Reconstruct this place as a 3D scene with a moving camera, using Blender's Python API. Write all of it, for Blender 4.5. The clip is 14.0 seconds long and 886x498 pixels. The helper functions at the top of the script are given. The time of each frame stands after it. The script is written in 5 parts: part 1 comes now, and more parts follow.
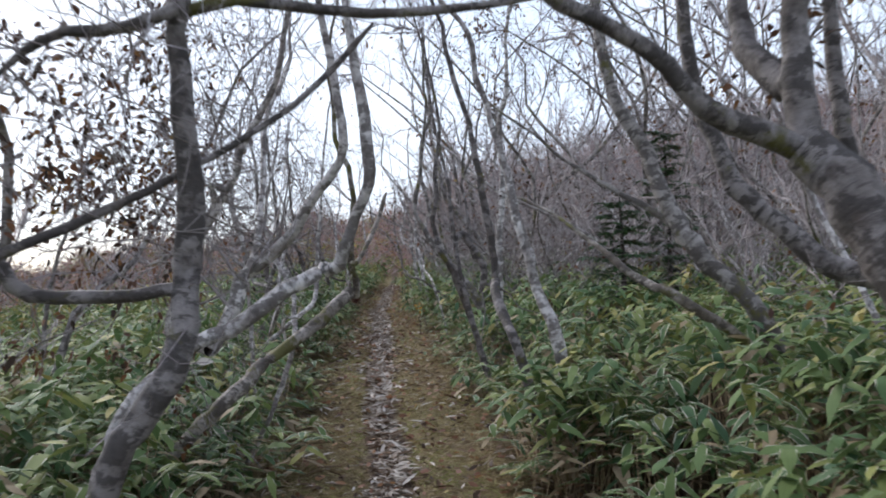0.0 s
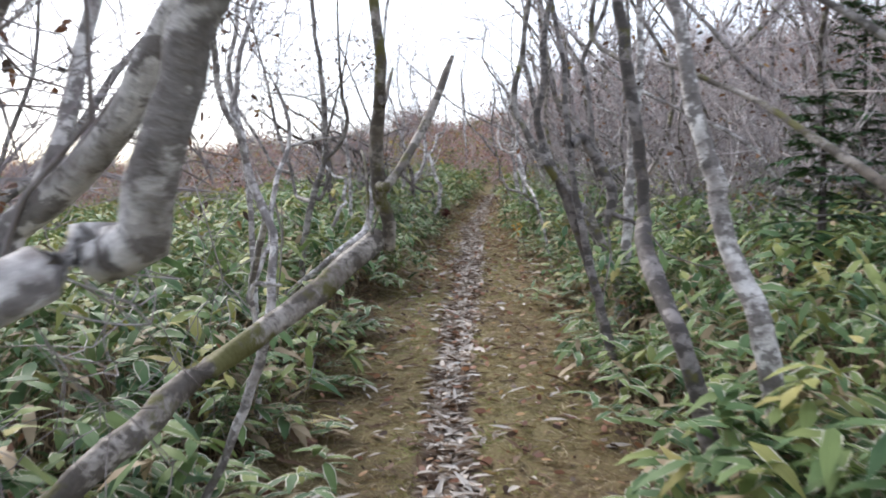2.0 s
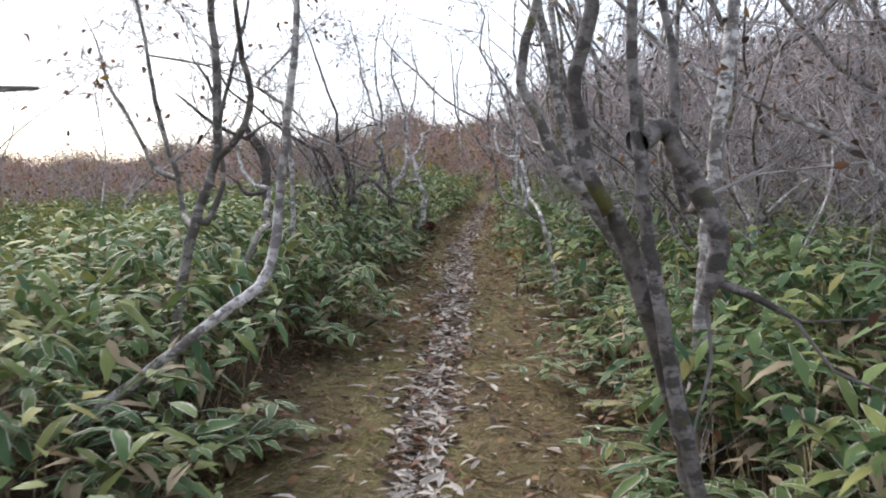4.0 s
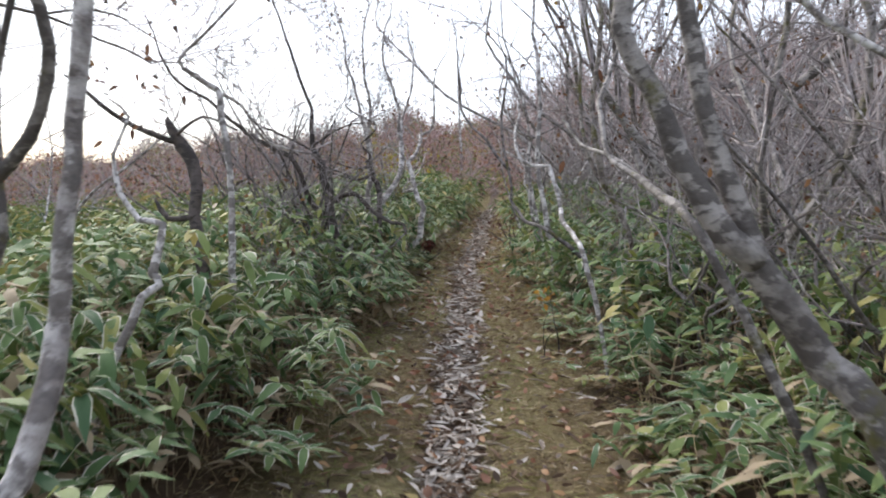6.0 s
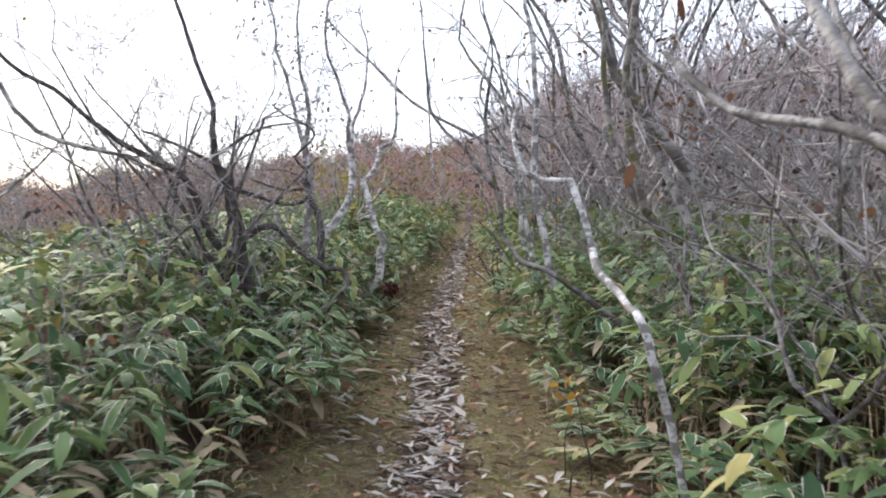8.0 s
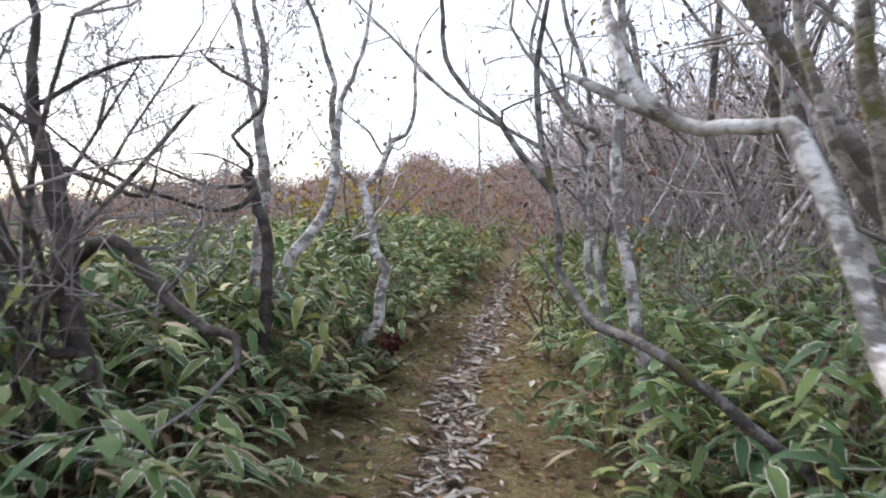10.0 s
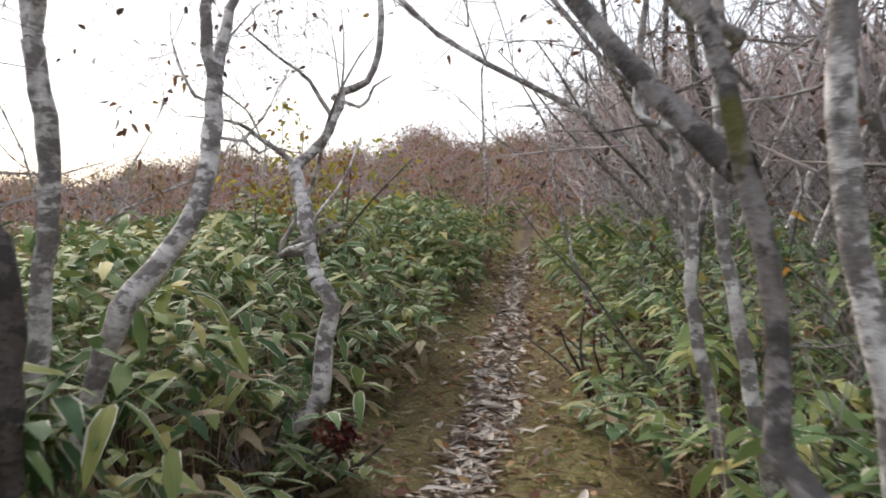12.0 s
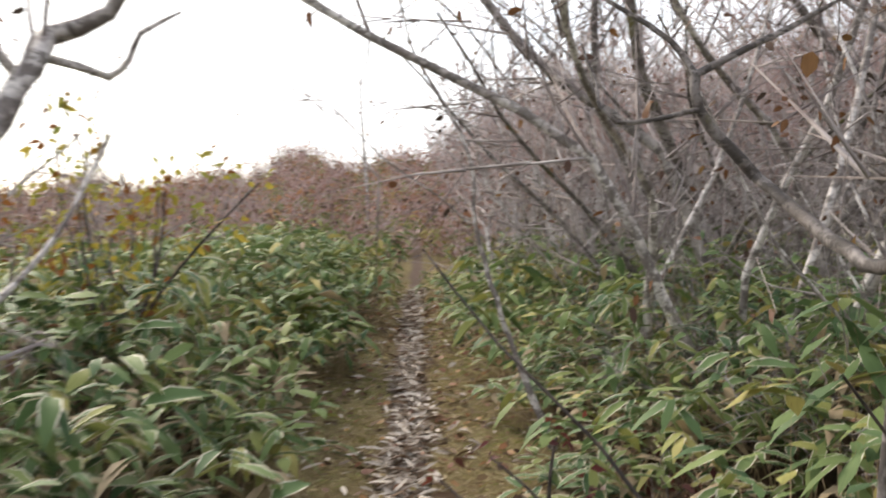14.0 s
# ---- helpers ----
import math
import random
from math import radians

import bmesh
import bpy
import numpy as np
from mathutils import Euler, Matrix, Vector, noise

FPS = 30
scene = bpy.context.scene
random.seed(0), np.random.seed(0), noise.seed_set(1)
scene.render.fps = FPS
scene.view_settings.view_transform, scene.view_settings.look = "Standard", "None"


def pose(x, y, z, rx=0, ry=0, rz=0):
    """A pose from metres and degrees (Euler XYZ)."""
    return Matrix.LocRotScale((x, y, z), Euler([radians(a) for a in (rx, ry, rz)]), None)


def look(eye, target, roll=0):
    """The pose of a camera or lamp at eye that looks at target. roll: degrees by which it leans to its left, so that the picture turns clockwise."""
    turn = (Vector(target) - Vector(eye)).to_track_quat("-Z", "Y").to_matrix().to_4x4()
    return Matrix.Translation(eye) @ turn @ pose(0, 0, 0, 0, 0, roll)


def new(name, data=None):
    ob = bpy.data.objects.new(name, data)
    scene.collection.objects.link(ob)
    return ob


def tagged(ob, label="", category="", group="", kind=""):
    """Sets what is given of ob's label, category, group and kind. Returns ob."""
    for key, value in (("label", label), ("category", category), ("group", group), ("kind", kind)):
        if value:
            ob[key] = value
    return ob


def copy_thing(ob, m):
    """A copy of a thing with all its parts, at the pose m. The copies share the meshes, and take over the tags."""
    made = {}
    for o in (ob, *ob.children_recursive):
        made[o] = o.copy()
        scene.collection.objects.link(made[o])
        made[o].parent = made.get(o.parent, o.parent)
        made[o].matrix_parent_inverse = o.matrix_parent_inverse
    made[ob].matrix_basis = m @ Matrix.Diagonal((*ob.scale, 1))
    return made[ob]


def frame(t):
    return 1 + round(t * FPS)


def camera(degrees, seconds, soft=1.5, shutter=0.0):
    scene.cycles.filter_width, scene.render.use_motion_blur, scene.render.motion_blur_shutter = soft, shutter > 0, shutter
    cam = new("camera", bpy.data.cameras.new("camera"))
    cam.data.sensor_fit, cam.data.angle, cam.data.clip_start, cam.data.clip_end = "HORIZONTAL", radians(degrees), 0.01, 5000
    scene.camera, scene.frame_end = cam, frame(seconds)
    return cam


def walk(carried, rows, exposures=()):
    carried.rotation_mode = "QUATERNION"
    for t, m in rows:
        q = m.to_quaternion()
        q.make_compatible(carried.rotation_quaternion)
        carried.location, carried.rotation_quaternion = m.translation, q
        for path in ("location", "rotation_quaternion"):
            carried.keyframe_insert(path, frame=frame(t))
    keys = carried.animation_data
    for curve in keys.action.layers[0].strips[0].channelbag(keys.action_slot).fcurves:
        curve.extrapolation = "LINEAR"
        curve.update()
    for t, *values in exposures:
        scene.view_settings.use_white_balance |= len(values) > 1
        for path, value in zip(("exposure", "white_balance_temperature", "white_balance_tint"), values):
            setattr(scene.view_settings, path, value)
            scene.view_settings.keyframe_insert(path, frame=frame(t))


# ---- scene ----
cam = camera(51.3, 14.0, 1.9, 0.4)
PATH = [
    (0, (-0.016, -0.018, 1.522), (0.0, 1.979, 1.629), -2.3),
    (0.5, (0.025, 0.692, 1.552), (-0.005, 2.691, 1.613), -1.9),
    (1, (0.037, 1.403, 1.599), (-0.045, 3.402, 1.597), -1.4),
    (1.5, (0.041, 2.083, 1.668), (-0.107, 4.076, 1.592), -0.8),
    (2, (-0.011, 2.74, 1.699), (-0.222, 4.727, 1.605), -0.3),
    (2.5, (-0.061, 3.46, 1.722), (-0.343, 5.439, 1.668), 0.1),
    (3, (-0.098, 4.235, 1.749), (-0.363, 6.216, 1.711), -0.2),
    (3.2, (-0.108, 4.533, 1.773), (-0.34, 6.519, 1.719), -0.4),
    (5.3, (-0.242, 6.959, 1.965), (-0.45, 8.945, 1.863), 2.2),
    (5.5, (-0.278, 7.211, 1.992), (-0.485, 9.197, 1.888), 2.0),
    (6, (-0.416, 7.894, 2.043), (-0.611, 9.883, 1.958), 1.5),
    (6.5, (-0.502, 8.53, 2.084), (-0.678, 10.521, 2.024), 1.0),
    (7, (-0.616, 9.229, 2.133), (-0.753, 11.224, 2.091), 0.8),
    (7.2, (-0.651, 9.502, 2.143), (-0.773, 11.498, 2.105), 0.8),
    (9.3, (-0.527, 12.612, 2.118), (-0.734, 14.601, 2.097), 1.9),
    (9.5, (-0.565, 12.915, 2.126), (-0.783, 14.903, 2.118), 2.3),
    (10, (-0.655, 13.593, 2.17), (-0.905, 15.577, 2.19), 2.9),
    (10.5, (-0.717, 14.265, 2.222), (-0.977, 16.248, 2.249), 3.2),
    (11, (-0.76, 14.99, 2.275), (-1.002, 16.975, 2.291), 2.7),
    (11.5, (-0.853, 15.677, 2.338), (-1.082, 17.663, 2.326), 1.9),
    (12, (-0.907, 16.309, 2.387), (-1.168, 18.292, 2.354), 1.6),
    (12.5, (-0.993, 16.952, 2.434), (-1.301, 18.928, 2.383), 1.0),
    (13, (-1.127, 17.587, 2.494), (-1.448, 19.56, 2.434), 1.3),
    (13.5, (-1.117, 18.231, 2.546), (-1.357, 20.216, 2.522), 0.5),
    (14, (-1.163, 18.841, 2.603), (-1.17, 20.841, 2.619), 0.3),
]
EXPOSURE = [(0, 0.79, 6250, 10), (0.5, 1.02, 6300, 10), (1.0, 1.07, 6350, 10), (2.0, 1.45, 6450, 10), (2.5, 1.50, 6480, 10), (3.0, 1.26, 6500, 10), (5.3, 1.14, 6550, 10), (6.5, 1.32, 6500, 10),
            (7.2, 1.37, 6450, 10), (9.3, 1.62, 6450, 10), (10.5, 1.07, 6550, 10), (11.0, 0.92, 6650, 10), (11.5, 1.07, 7000, 10), (12.0, 1.12, 7100, 10), (13.0, 1.42, 7500, 10), (14.0, 1.37, 7500, 10)]
walk(cam, [(t, look(eye, target, roll)) for t, eye, target, roll in PATH], EXPOSURE)

# ---- light ----
SUN_AZ, SUN_EL = -38.0, 34.0
world = bpy.data.worlds.new("sky")
scene.world = world
world.use_nodes = True
wn = world.node_tree.nodes
sky = wn.new("ShaderNodeTexSky")
sky.sky_type, sky.sun_disc = "NISHITA", False
sky.sun_elevation, sky.sun_rotation = radians(SUN_EL), radians(SUN_AZ)
sky.air_density, sky.dust_density, sky.ozone_density = 1.0, 1.5, 2.0
haze = wn.new("ShaderNodeMixRGB")
haze.inputs[2].default_value = (6.7, 7.3, 8.4, 1)
veil = wn.new("ShaderNodeTexNoise")  # thin broken cloud
veil.inputs["Scale"].default_value, veil.inputs["Detail"].default_value = 2.2, 6.0
stretch = wn.new("ShaderNodeMapping")
stretch.inputs["Scale"].default_value = (1.0, 0.7, 2.4)
spread = wn.new("ShaderNodeMapRange")
spread.inputs[1].default_value, spread.inputs[2].default_value = 0.35, 0.62
spread.inputs[3].default_value, spread.inputs[4].default_value = 0.22, 0.78
world.node_tree.links.new(wn.new("ShaderNodeTexCoord").outputs["Generated"], stretch.inputs[0])
world.node_tree.links.new(stretch.outputs[0], veil.inputs[0])
world.node_tree.links.new(veil.outputs[0], spread.inputs[0])
world.node_tree.links.new(spread.outputs[0], haze.inputs[0])
world.node_tree.links.new(sky.outputs[0], haze.inputs[1])
world.node_tree.links.new(haze.outputs[0], wn["Background"].inputs[0])
wn["Background"].inputs[1].default_value = 0.11
sun = new("sun", bpy.data.lights.new("sun", "SUN"))
sun.data.energy, sun.data.angle, sun.data.color = 1.7, radians(24), (1.0, 0.95, 0.88)
sa, se = radians(SUN_AZ), radians(SUN_EL)
sun.matrix_world = look((0, 0, 0), (-math.sin(sa) * math.cos(se), -math.cos(sa) * math.cos(se), -math.sin(se)))


# ---- materials ----
def material(name, rough=0.8):
    m = bpy.data.materials.new(name)
    m.use_nodes = True
    nt = m.node_tree
    b = nt.nodes["Principled BSDF"]
    b.inputs["Roughness"].default_value = rough
    b.inputs["Specular IOR Level"].default_value = 0.3
    return m, nt, b


def ramp(nt, fac, stops):
    r = nt.nodes.new("ShaderNodeValToRGB")
    while len(r.color_ramp.elements) < len(stops):
        r.color_ramp.elements.new(0.5)
    for e, (p, c) in zip(r.color_ramp.elements, stops):
        e.position = p
        e.color = (*c, 1) if len(c) == 3 else c
    nt.links.new(fac, r.inputs[0])
    return r.outputs[0]


def noise_tex(nt, vec, scale, detail=4.0, rough=0.6, stretch=(1, 1, 1)):
    mp = nt.nodes.new("ShaderNodeMapping")
    mp.inputs["Scale"].default_value = stretch
    nt.links.new(vec, mp.inputs[0])
    n = nt.nodes.new("ShaderNodeTexNoise")
    n.inputs["Scale"].default_value, n.inputs["Detail"].default_value, n.inputs["Roughness"].default_value = scale, detail, rough
    nt.links.new(mp.outputs[0], n.inputs[0])
    return n.outputs[0]


def mix(nt, fac, a, b, mode="MIX"):
    n = nt.nodes.new("ShaderNodeMixRGB")
    n.blend_type = mode
    for i, v in enumerate((fac, a, b)):
        if isinstance(v, bpy.types.NodeSocket):
            nt.links.new(v, n.inputs[i])
        else:
            n.inputs[i].default_value = v if i == 0 else (*v, 1)
    return n.outputs[0]


def calc(nt, op, a, b=0.0, clamp=False):
    n = nt.nodes.new("ShaderNodeMath")
    n.operation, n.use_clamp = op, clamp
    for i, v in enumerate((a, b)):
        if isinstance(v, bpy.types.NodeSocket):
            nt.links.new(v, n.inputs[i])
        else:
            n.inputs[i].default_value = v
    return n.outputs[0]


def bump(nt, b, height, strength, dist=0.01):
    n = nt.nodes.new("ShaderNodeBump")
    n.inputs["Strength"].default_value, n.inputs["Distance"].default_value = strength, dist
    nt.links.new(height, n.inputs["Height"])
    nt.links.new(n.outputs[0], b.inputs["Normal"])


def coords(nt, which="Object"):
    return nt.nodes.new("ShaderNodeTexCoord").outputs[which]


def bark(name, pale, mid, dark, dark_at, moss=0.0):
    m, nt, b = material(name, 0.75)
    uv, ob = coords(nt, "UV"), coords(nt)
    patch = noise_tex(nt, ob, 11.0, 6, 0.7)
    base = ramp(nt, patch, [(0.36, mid), (0.50, pale), (0.68, tuple(min(1, 1.2 * c) for c in pale))])
    lent = noise_tex(nt, uv, 1.0, 3, 0.7, (2.5, 46, 1))
    base = mix(nt, ramp(nt, lent, [(0.56, (0, 0, 0)), (0.68, (1, 1, 1))]), base, tuple(0.55 * c for c in mid))
    scars = noise_tex(nt, uv, 1.0, 5, 0.65, (1.6, 10, 1))
    base = mix(nt, ramp(nt, scars, [(dark_at - 0.03, (0, 0, 0)), (dark_at + 0.13, (0.85, 0.85, 0.85))]), base, dark)
    stain = noise_tex(nt, ob, 3.2, 4, 0.6)
    base = mix(nt, ramp(nt, stain, [(0.48, (0, 0, 0)), (0.66, (0.8, 0.8, 0.8))]), base, tuple(0.6 * c + 0.01 * k for c, k in zip(mid, (2, 1, 0))))
    ragged = mix(nt, 0.18, noise_tex(nt, ob, 9.5, 8, 0.62, (1, 1, 1.6)), noise_tex(nt, uv, 1.0, 4, 0.7, (2.0, 18, 1)))
    base = mix(nt, ramp(nt, ragged, [(0.495, (0, 0, 0)), (0.53, (0.86, 0.86, 0.86))]), base, tuple(0.35 * c + 0.65 * k for c, k in zip(mid, dark)))
    fleck = noise_tex(nt, ob, 60.0, 2)
    base = mix(nt, 0.35, base, ramp(nt, fleck, [(0.3, dark), (0.6, pale)]), "SOFT_LIGHT")
    if moss:
        mo = noise_tex(nt, ob, 4.0, 5, 0.7)
        base = mix(nt, ramp(nt, mo, [(0.62 - 0.25 * moss, (0, 0, 0)), (0.70 - 0.25 * moss, (1, 1, 1))]), base, (0.10, 0.09, 0.028))
    nt.links.new(base, b.inputs["Base Color"])
    bump(nt, b, mix(nt, 0.5, mix(nt, 0.5, lent, patch), ragged), 1.0, 0.02)
    return m


BARK = {
    "white": bark("birch_bark_pale", (0.64, 0.60, 0.58), (0.33, 0.29, 0.28), (0.045, 0.036, 0.03), 0.535),
    "grey": bark("birch_bark_grey", (0.34, 0.31, 0.29), (0.17, 0.15, 0.14), (0.045, 0.035, 0.03), 0.57, 0.2),
    "mossy": bark("birch_bark_mossy", (0.38, 0.34, 0.31), (0.19, 0.16, 0.14), (0.045, 0.036, 0.028), 0.55, 0.42),
    "snag": bark("dead_white_wood", (0.62, 0.58, 0.56), (0.33, 0.30, 0.28), (0.06, 0.045, 0.036), 0.56),
    "dusky": bark("birch_bark_dusky", (0.28, 0.25, 0.24), (0.125, 0.105, 0.098), (0.035, 0.03, 0.027), 0.55, 0.12),
    "dark": bark("dark_bark", (0.14, 0.115, 0.105), (0.08, 0.065, 0.06), (0.03, 0.025, 0.02), 0.6),
}

BARK["stub"] = BARK["dark"]


def plain_noise(name, cols, scale, rough=0.8, rel=0.5):
    m, nt, b = material(name, rough)
    n = noise_tex(nt, coords(nt), scale, 5, 0.65)
    nt.links.new(ramp(nt, n, cols), b.inputs["Base Color"])
    bump(nt, b, n, rel)
    return m


TWIG = plain_noise("twig_bark", [(0.3, (0.13, 0.10, 0.10)), (0.5, (0.27, 0.23, 0.225)), (0.7, (0.46, 0.42, 0.42))], 4.0)
SCRUB = plain_noise("scrub_twigs", [(0.3, (0.20, 0.11, 0.095)), (0.5, (0.36, 0.235, 0.215)), (0.72, (0.58, 0.50, 0.50))], 1.6)
FAR_BARK = plain_noise("far_birch_bark", [(0.3, (0.20, 0.16, 0.155)), (0.5, (0.38, 0.34, 0.33)), (0.7, (0.60, 0.56, 0.55))], 2.5)
CULM = plain_noise("bamboo_culm", [(0.3, (0.14, 0.085, 0.045)), (0.5, (0.30, 0.21, 0.12)), (0.75, (0.20, 0.19, 0.08))], 6.0, 0.55)


def leaf_material(name, greens, dead, margin, translucent=0.22, rough=0.6):
    """Blade colour from the second UV map: x is chance, y is how withered the leaf is."""
    m, nt, b = material(name, rough)
    b.inputs["Specular IOR Level"].default_value = 0.14
    uv = nt.nodes.new("ShaderNodeUVMap")
    uv.uv_map = "blade"
    kind = nt.nodes.new("ShaderNodeUVMap")
    kind.uv_map = "kind"
    sx, sk = nt.nodes.new("ShaderNodeSeparateXYZ"), nt.nodes.new("ShaderNodeSeparateXYZ")
    nt.links.new(uv.outputs[0], sx.inputs[0])
    nt.links.new(kind.outputs[0], sk.inputs[0])
    col = ramp(nt, sk.outputs[0], greens)
    veins = noise_tex(nt, uv.outputs[0], 1.0, 2, 0.5, (14, 1.5, 1))
    col = mix(nt, 0.3, col, ramp(nt, veins, [(0.3, (0.25, 0.25, 0.25)), (0.7, (0.75, 0.75, 0.75))]), "OVERLAY")
    blot = noise_tex(nt, coords(nt), 14.0, 3)
    across = calc(nt, "ABSOLUTE", calc(nt, "SUBTRACT", sx.outputs[0], 0.5))
    across = calc(nt, "ADD", across, calc(nt, "MULTIPLY", calc(nt, "SUBTRACT", blot, 0.5), 0.20))
    tip = calc(nt, "MULTIPLY", calc(nt, "SUBTRACT", sx.outputs[1], 0.86, True), 2.2)
    edge = calc(nt, "ADD", across, tip)
    col = mix(nt, ramp(nt, edge, [(0.395, (0, 0, 0)), (0.435, (1, 1, 1))]), col, margin)
    withered = mix(nt, blot, dead, tuple(0.55 * c for c in dead))
    col = mix(nt, ramp(nt, sk.outputs[1], [(0.45, (0, 0, 0)), (0.55, (1, 1, 1))]), col, withered)
    nt.links.new(col, b.inputs["Base Color"])
    tr = nt.nodes.new("ShaderNodeBsdfTranslucent")
    nt.links.new(col, tr.inputs[0])
    ms = nt.nodes.new("ShaderNodeMixShader")
    ms.inputs[0].default_value = translucent
    nt.links.new(b.outputs[0], ms.inputs[1])
    nt.links.new(tr.outputs[0], ms.inputs[2])
    nt.links.new(ms.outputs[0], nt.nodes["Material Output"].inputs[0])
    return m


SASA = leaf_material("bamboo_grass_leaf", [(0.0, (0.062, 0.112, 0.054)), (0.3, (0.105, 0.165, 0.066)), (0.6, (0.165, 0.215, 0.075)), (0.85, (0.26, 0.265, 0.085)), (1.0, (0.38, 0.32, 0.12))], (0.44, 0.34, 0.22), (0.60, 0.56, 0.45), 0.2, 0.62)
LITTER = leaf_material("dead_leaf", [(0.0, (0.24, 0.18, 0.14)), (0.45, (0.42, 0.355, 0.30)), (1.0, (0.62, 0.56, 0.50))], (0.17, 0.105, 0.065), (0.58, 0.52, 0.46), 0.1, 0.7)
BROWN_LEAF = leaf_material("autumn_leaf", [(0.0, (0.07, 0.04, 0.03)), (0.5, (0.15, 0.07, 0.04)), (0.9, (0.22, 0.11, 0.05)), (1.0, (0.28, 0.18, 0.05))], (0.07, 0.05, 0.04), (0.12, 0.075, 0.05), 0.15, 0.6)
RUSSET_LEAF = leaf_material("russet_scrub_leaf", [(0.0, (0.20, 0.105, 0.08)), (0.5, (0.31, 0.155, 0.10)), (0.9, (0.40, 0.235, 0.115)), (1.0, (0.42, 0.34, 0.14))], (0.12, 0.08, 0.06), (0.22, 0.12, 0.07), 0.25, 0.6)
YELLOW_LEAF = leaf_material("yellow_leaf", [(0.0, (0.19, 0.21, 0.05)), (0.5, (0.30, 0.27, 0.055)), (1.0, (0.42, 0.32, 0.06))], (0.25, 0.10, 0.03), (0.30, 0.24, 0.05), 0.35, 0.5)
ORANGE_LEAF = leaf_material("orange_leaf", [(0.0, (0.36, 0.17, 0.04)), (1.0, (0.50, 0.28, 0.05))], (0.40, 0.20, 0.05), (0.45, 0.22, 0.04), 0.35, 0.5)
RED_LEAF = leaf_material("red_leaf", [(0.0, (0.06, 0.02, 0.02)), (0.6, (0.12, 0.03, 0.03)), (1.0, (0.2, 0.06, 0.04))], (0.1, 0.06, 0.04), (0.12, 0.05, 0.04), 0.25, 0.5)
NEEDLE = leaf_material("fir_needles", [(0.0, (0.02, 0.05, 0.02)), (1.0, (0.05, 0.10, 0.03))], (0.1, 0.07, 0.03), (0.05, 0.09, 0.03), 0.1, 0.5)
GRASS = leaf_material("short_grass", [(0.0, (0.17, 0.11, 0.065)), (0.4, (0.34, 0.26, 0.135)), (0.7, (0.30, 0.285, 0.105)), (1.0, (0.22, 0.26, 0.08))], (0.55, 0.44, 0.28), (0.30, 0.23, 0.11), 0.2, 0.7)

# ground: bare earth in the rut, moss and short grass beside it, darker brown further out under the bamboo grass
GROUND, nt, b = material("forest_floor", 0.95)
b.inputs["Specular IOR Level"].default_value = 0.1
uvs = nt.nodes.new("ShaderNodeUVMap")
uvs.uv_map = "trail"
sep = nt.nodes.new("ShaderNodeSeparateXYZ")
nt.links.new(uvs.outputs[0], sep.inputs[0])
ob = coords(nt)
big, fine = noise_tex(nt, ob, 1.3, 5, 0.6), noise_tex(nt, ob, 38.0, 4, 0.7)
moss = ramp(nt, mix(nt, 0.55, big, fine), [(0.38, (0.10, 0.072, 0.045)), (0.46, (0.23, 0.17, 0.095)), (0.53, (0.20, 0.165, 0.075)), (0.60, (0.29, 0.235, 0.125))])
earth = ramp(nt, fine, [(0.3, (0.10, 0.065, 0.05)), (0.6, (0.20, 0.145, 0.115)), (0.8, (0.34, 0.27, 0.22))])
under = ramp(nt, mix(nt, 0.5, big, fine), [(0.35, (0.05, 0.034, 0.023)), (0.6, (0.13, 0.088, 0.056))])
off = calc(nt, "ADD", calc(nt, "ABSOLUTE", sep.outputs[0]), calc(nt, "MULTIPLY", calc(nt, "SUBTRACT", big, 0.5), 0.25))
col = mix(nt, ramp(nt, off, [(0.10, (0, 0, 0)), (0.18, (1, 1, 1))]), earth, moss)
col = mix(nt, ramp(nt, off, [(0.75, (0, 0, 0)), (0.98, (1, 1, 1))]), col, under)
far = ramp(nt, noise_tex(nt, ob, 0.25, 6, 0.7), [(0.35, (0.20, 0.125, 0.095)), (0.5, (0.27, 0.18, 0.14)), (0.65, (0.20, 0.18, 0.10))])
way_off = nt.nodes.new("ShaderNodeMapRange")
way_off.inputs[1].default_value, way_off.inputs[2].default_value = 38, 50
nt.links.new(sep.outputs[1], way_off.inputs[0])
col = mix(nt, way_off.outputs[0], col, far)
nt.links.new(col, b.inputs["Base Color"])
bump(nt, b, fine, 1.0, 0.06)


# ---- the lie of the land ----
def smooth(a, b, v):
    t = np.clip((v - a) / (b - a), 0, 1)
    return t * t * (3 - 2 * t)


def trail_x(y):
    return np.interp(y, [-20, 0, 6, 10, 13, 17, 20, 24, 30, 38, 50, 66, 100], [0.6, 0.0, -0.36, -0.70, -0.83, -1.09, -1.30, -1.37, -1.56, -1.76, -2.2, -3.3, -5])


def left_edge(y):
    return np.interp(y, [0, 6, 10, 20, 30], [0.66, 0.70, 0.86, 0.80, 0.74])


def right_edge(y):
    return np.interp(y, [0, 6, 13, 17, 21, 25, 35], [1.0, 1.06, 1.12, 0.95, 0.90, 0.80, 0.6])


def near_land(x, y):
    u = x - trail_x(y)
    z = 0.03 + 0.0625 * np.clip(y, -30, 60)
    z = z + 0.20 * smooth(left_edge(y), left_edge(y) + 1.0, -u) + 0.20 * smooth(right_edge(y), right_edge(y) + 1.0, u)
    z = z - 0.05 * (1 - smooth(0.05, 0.3, np.abs(u)))
    return z + 0.045 * np.clip(u - 1.5, 0, 40) - 0.115 * np.clip(-u - 1.5, 0, 9)


RIDGE = 64.0


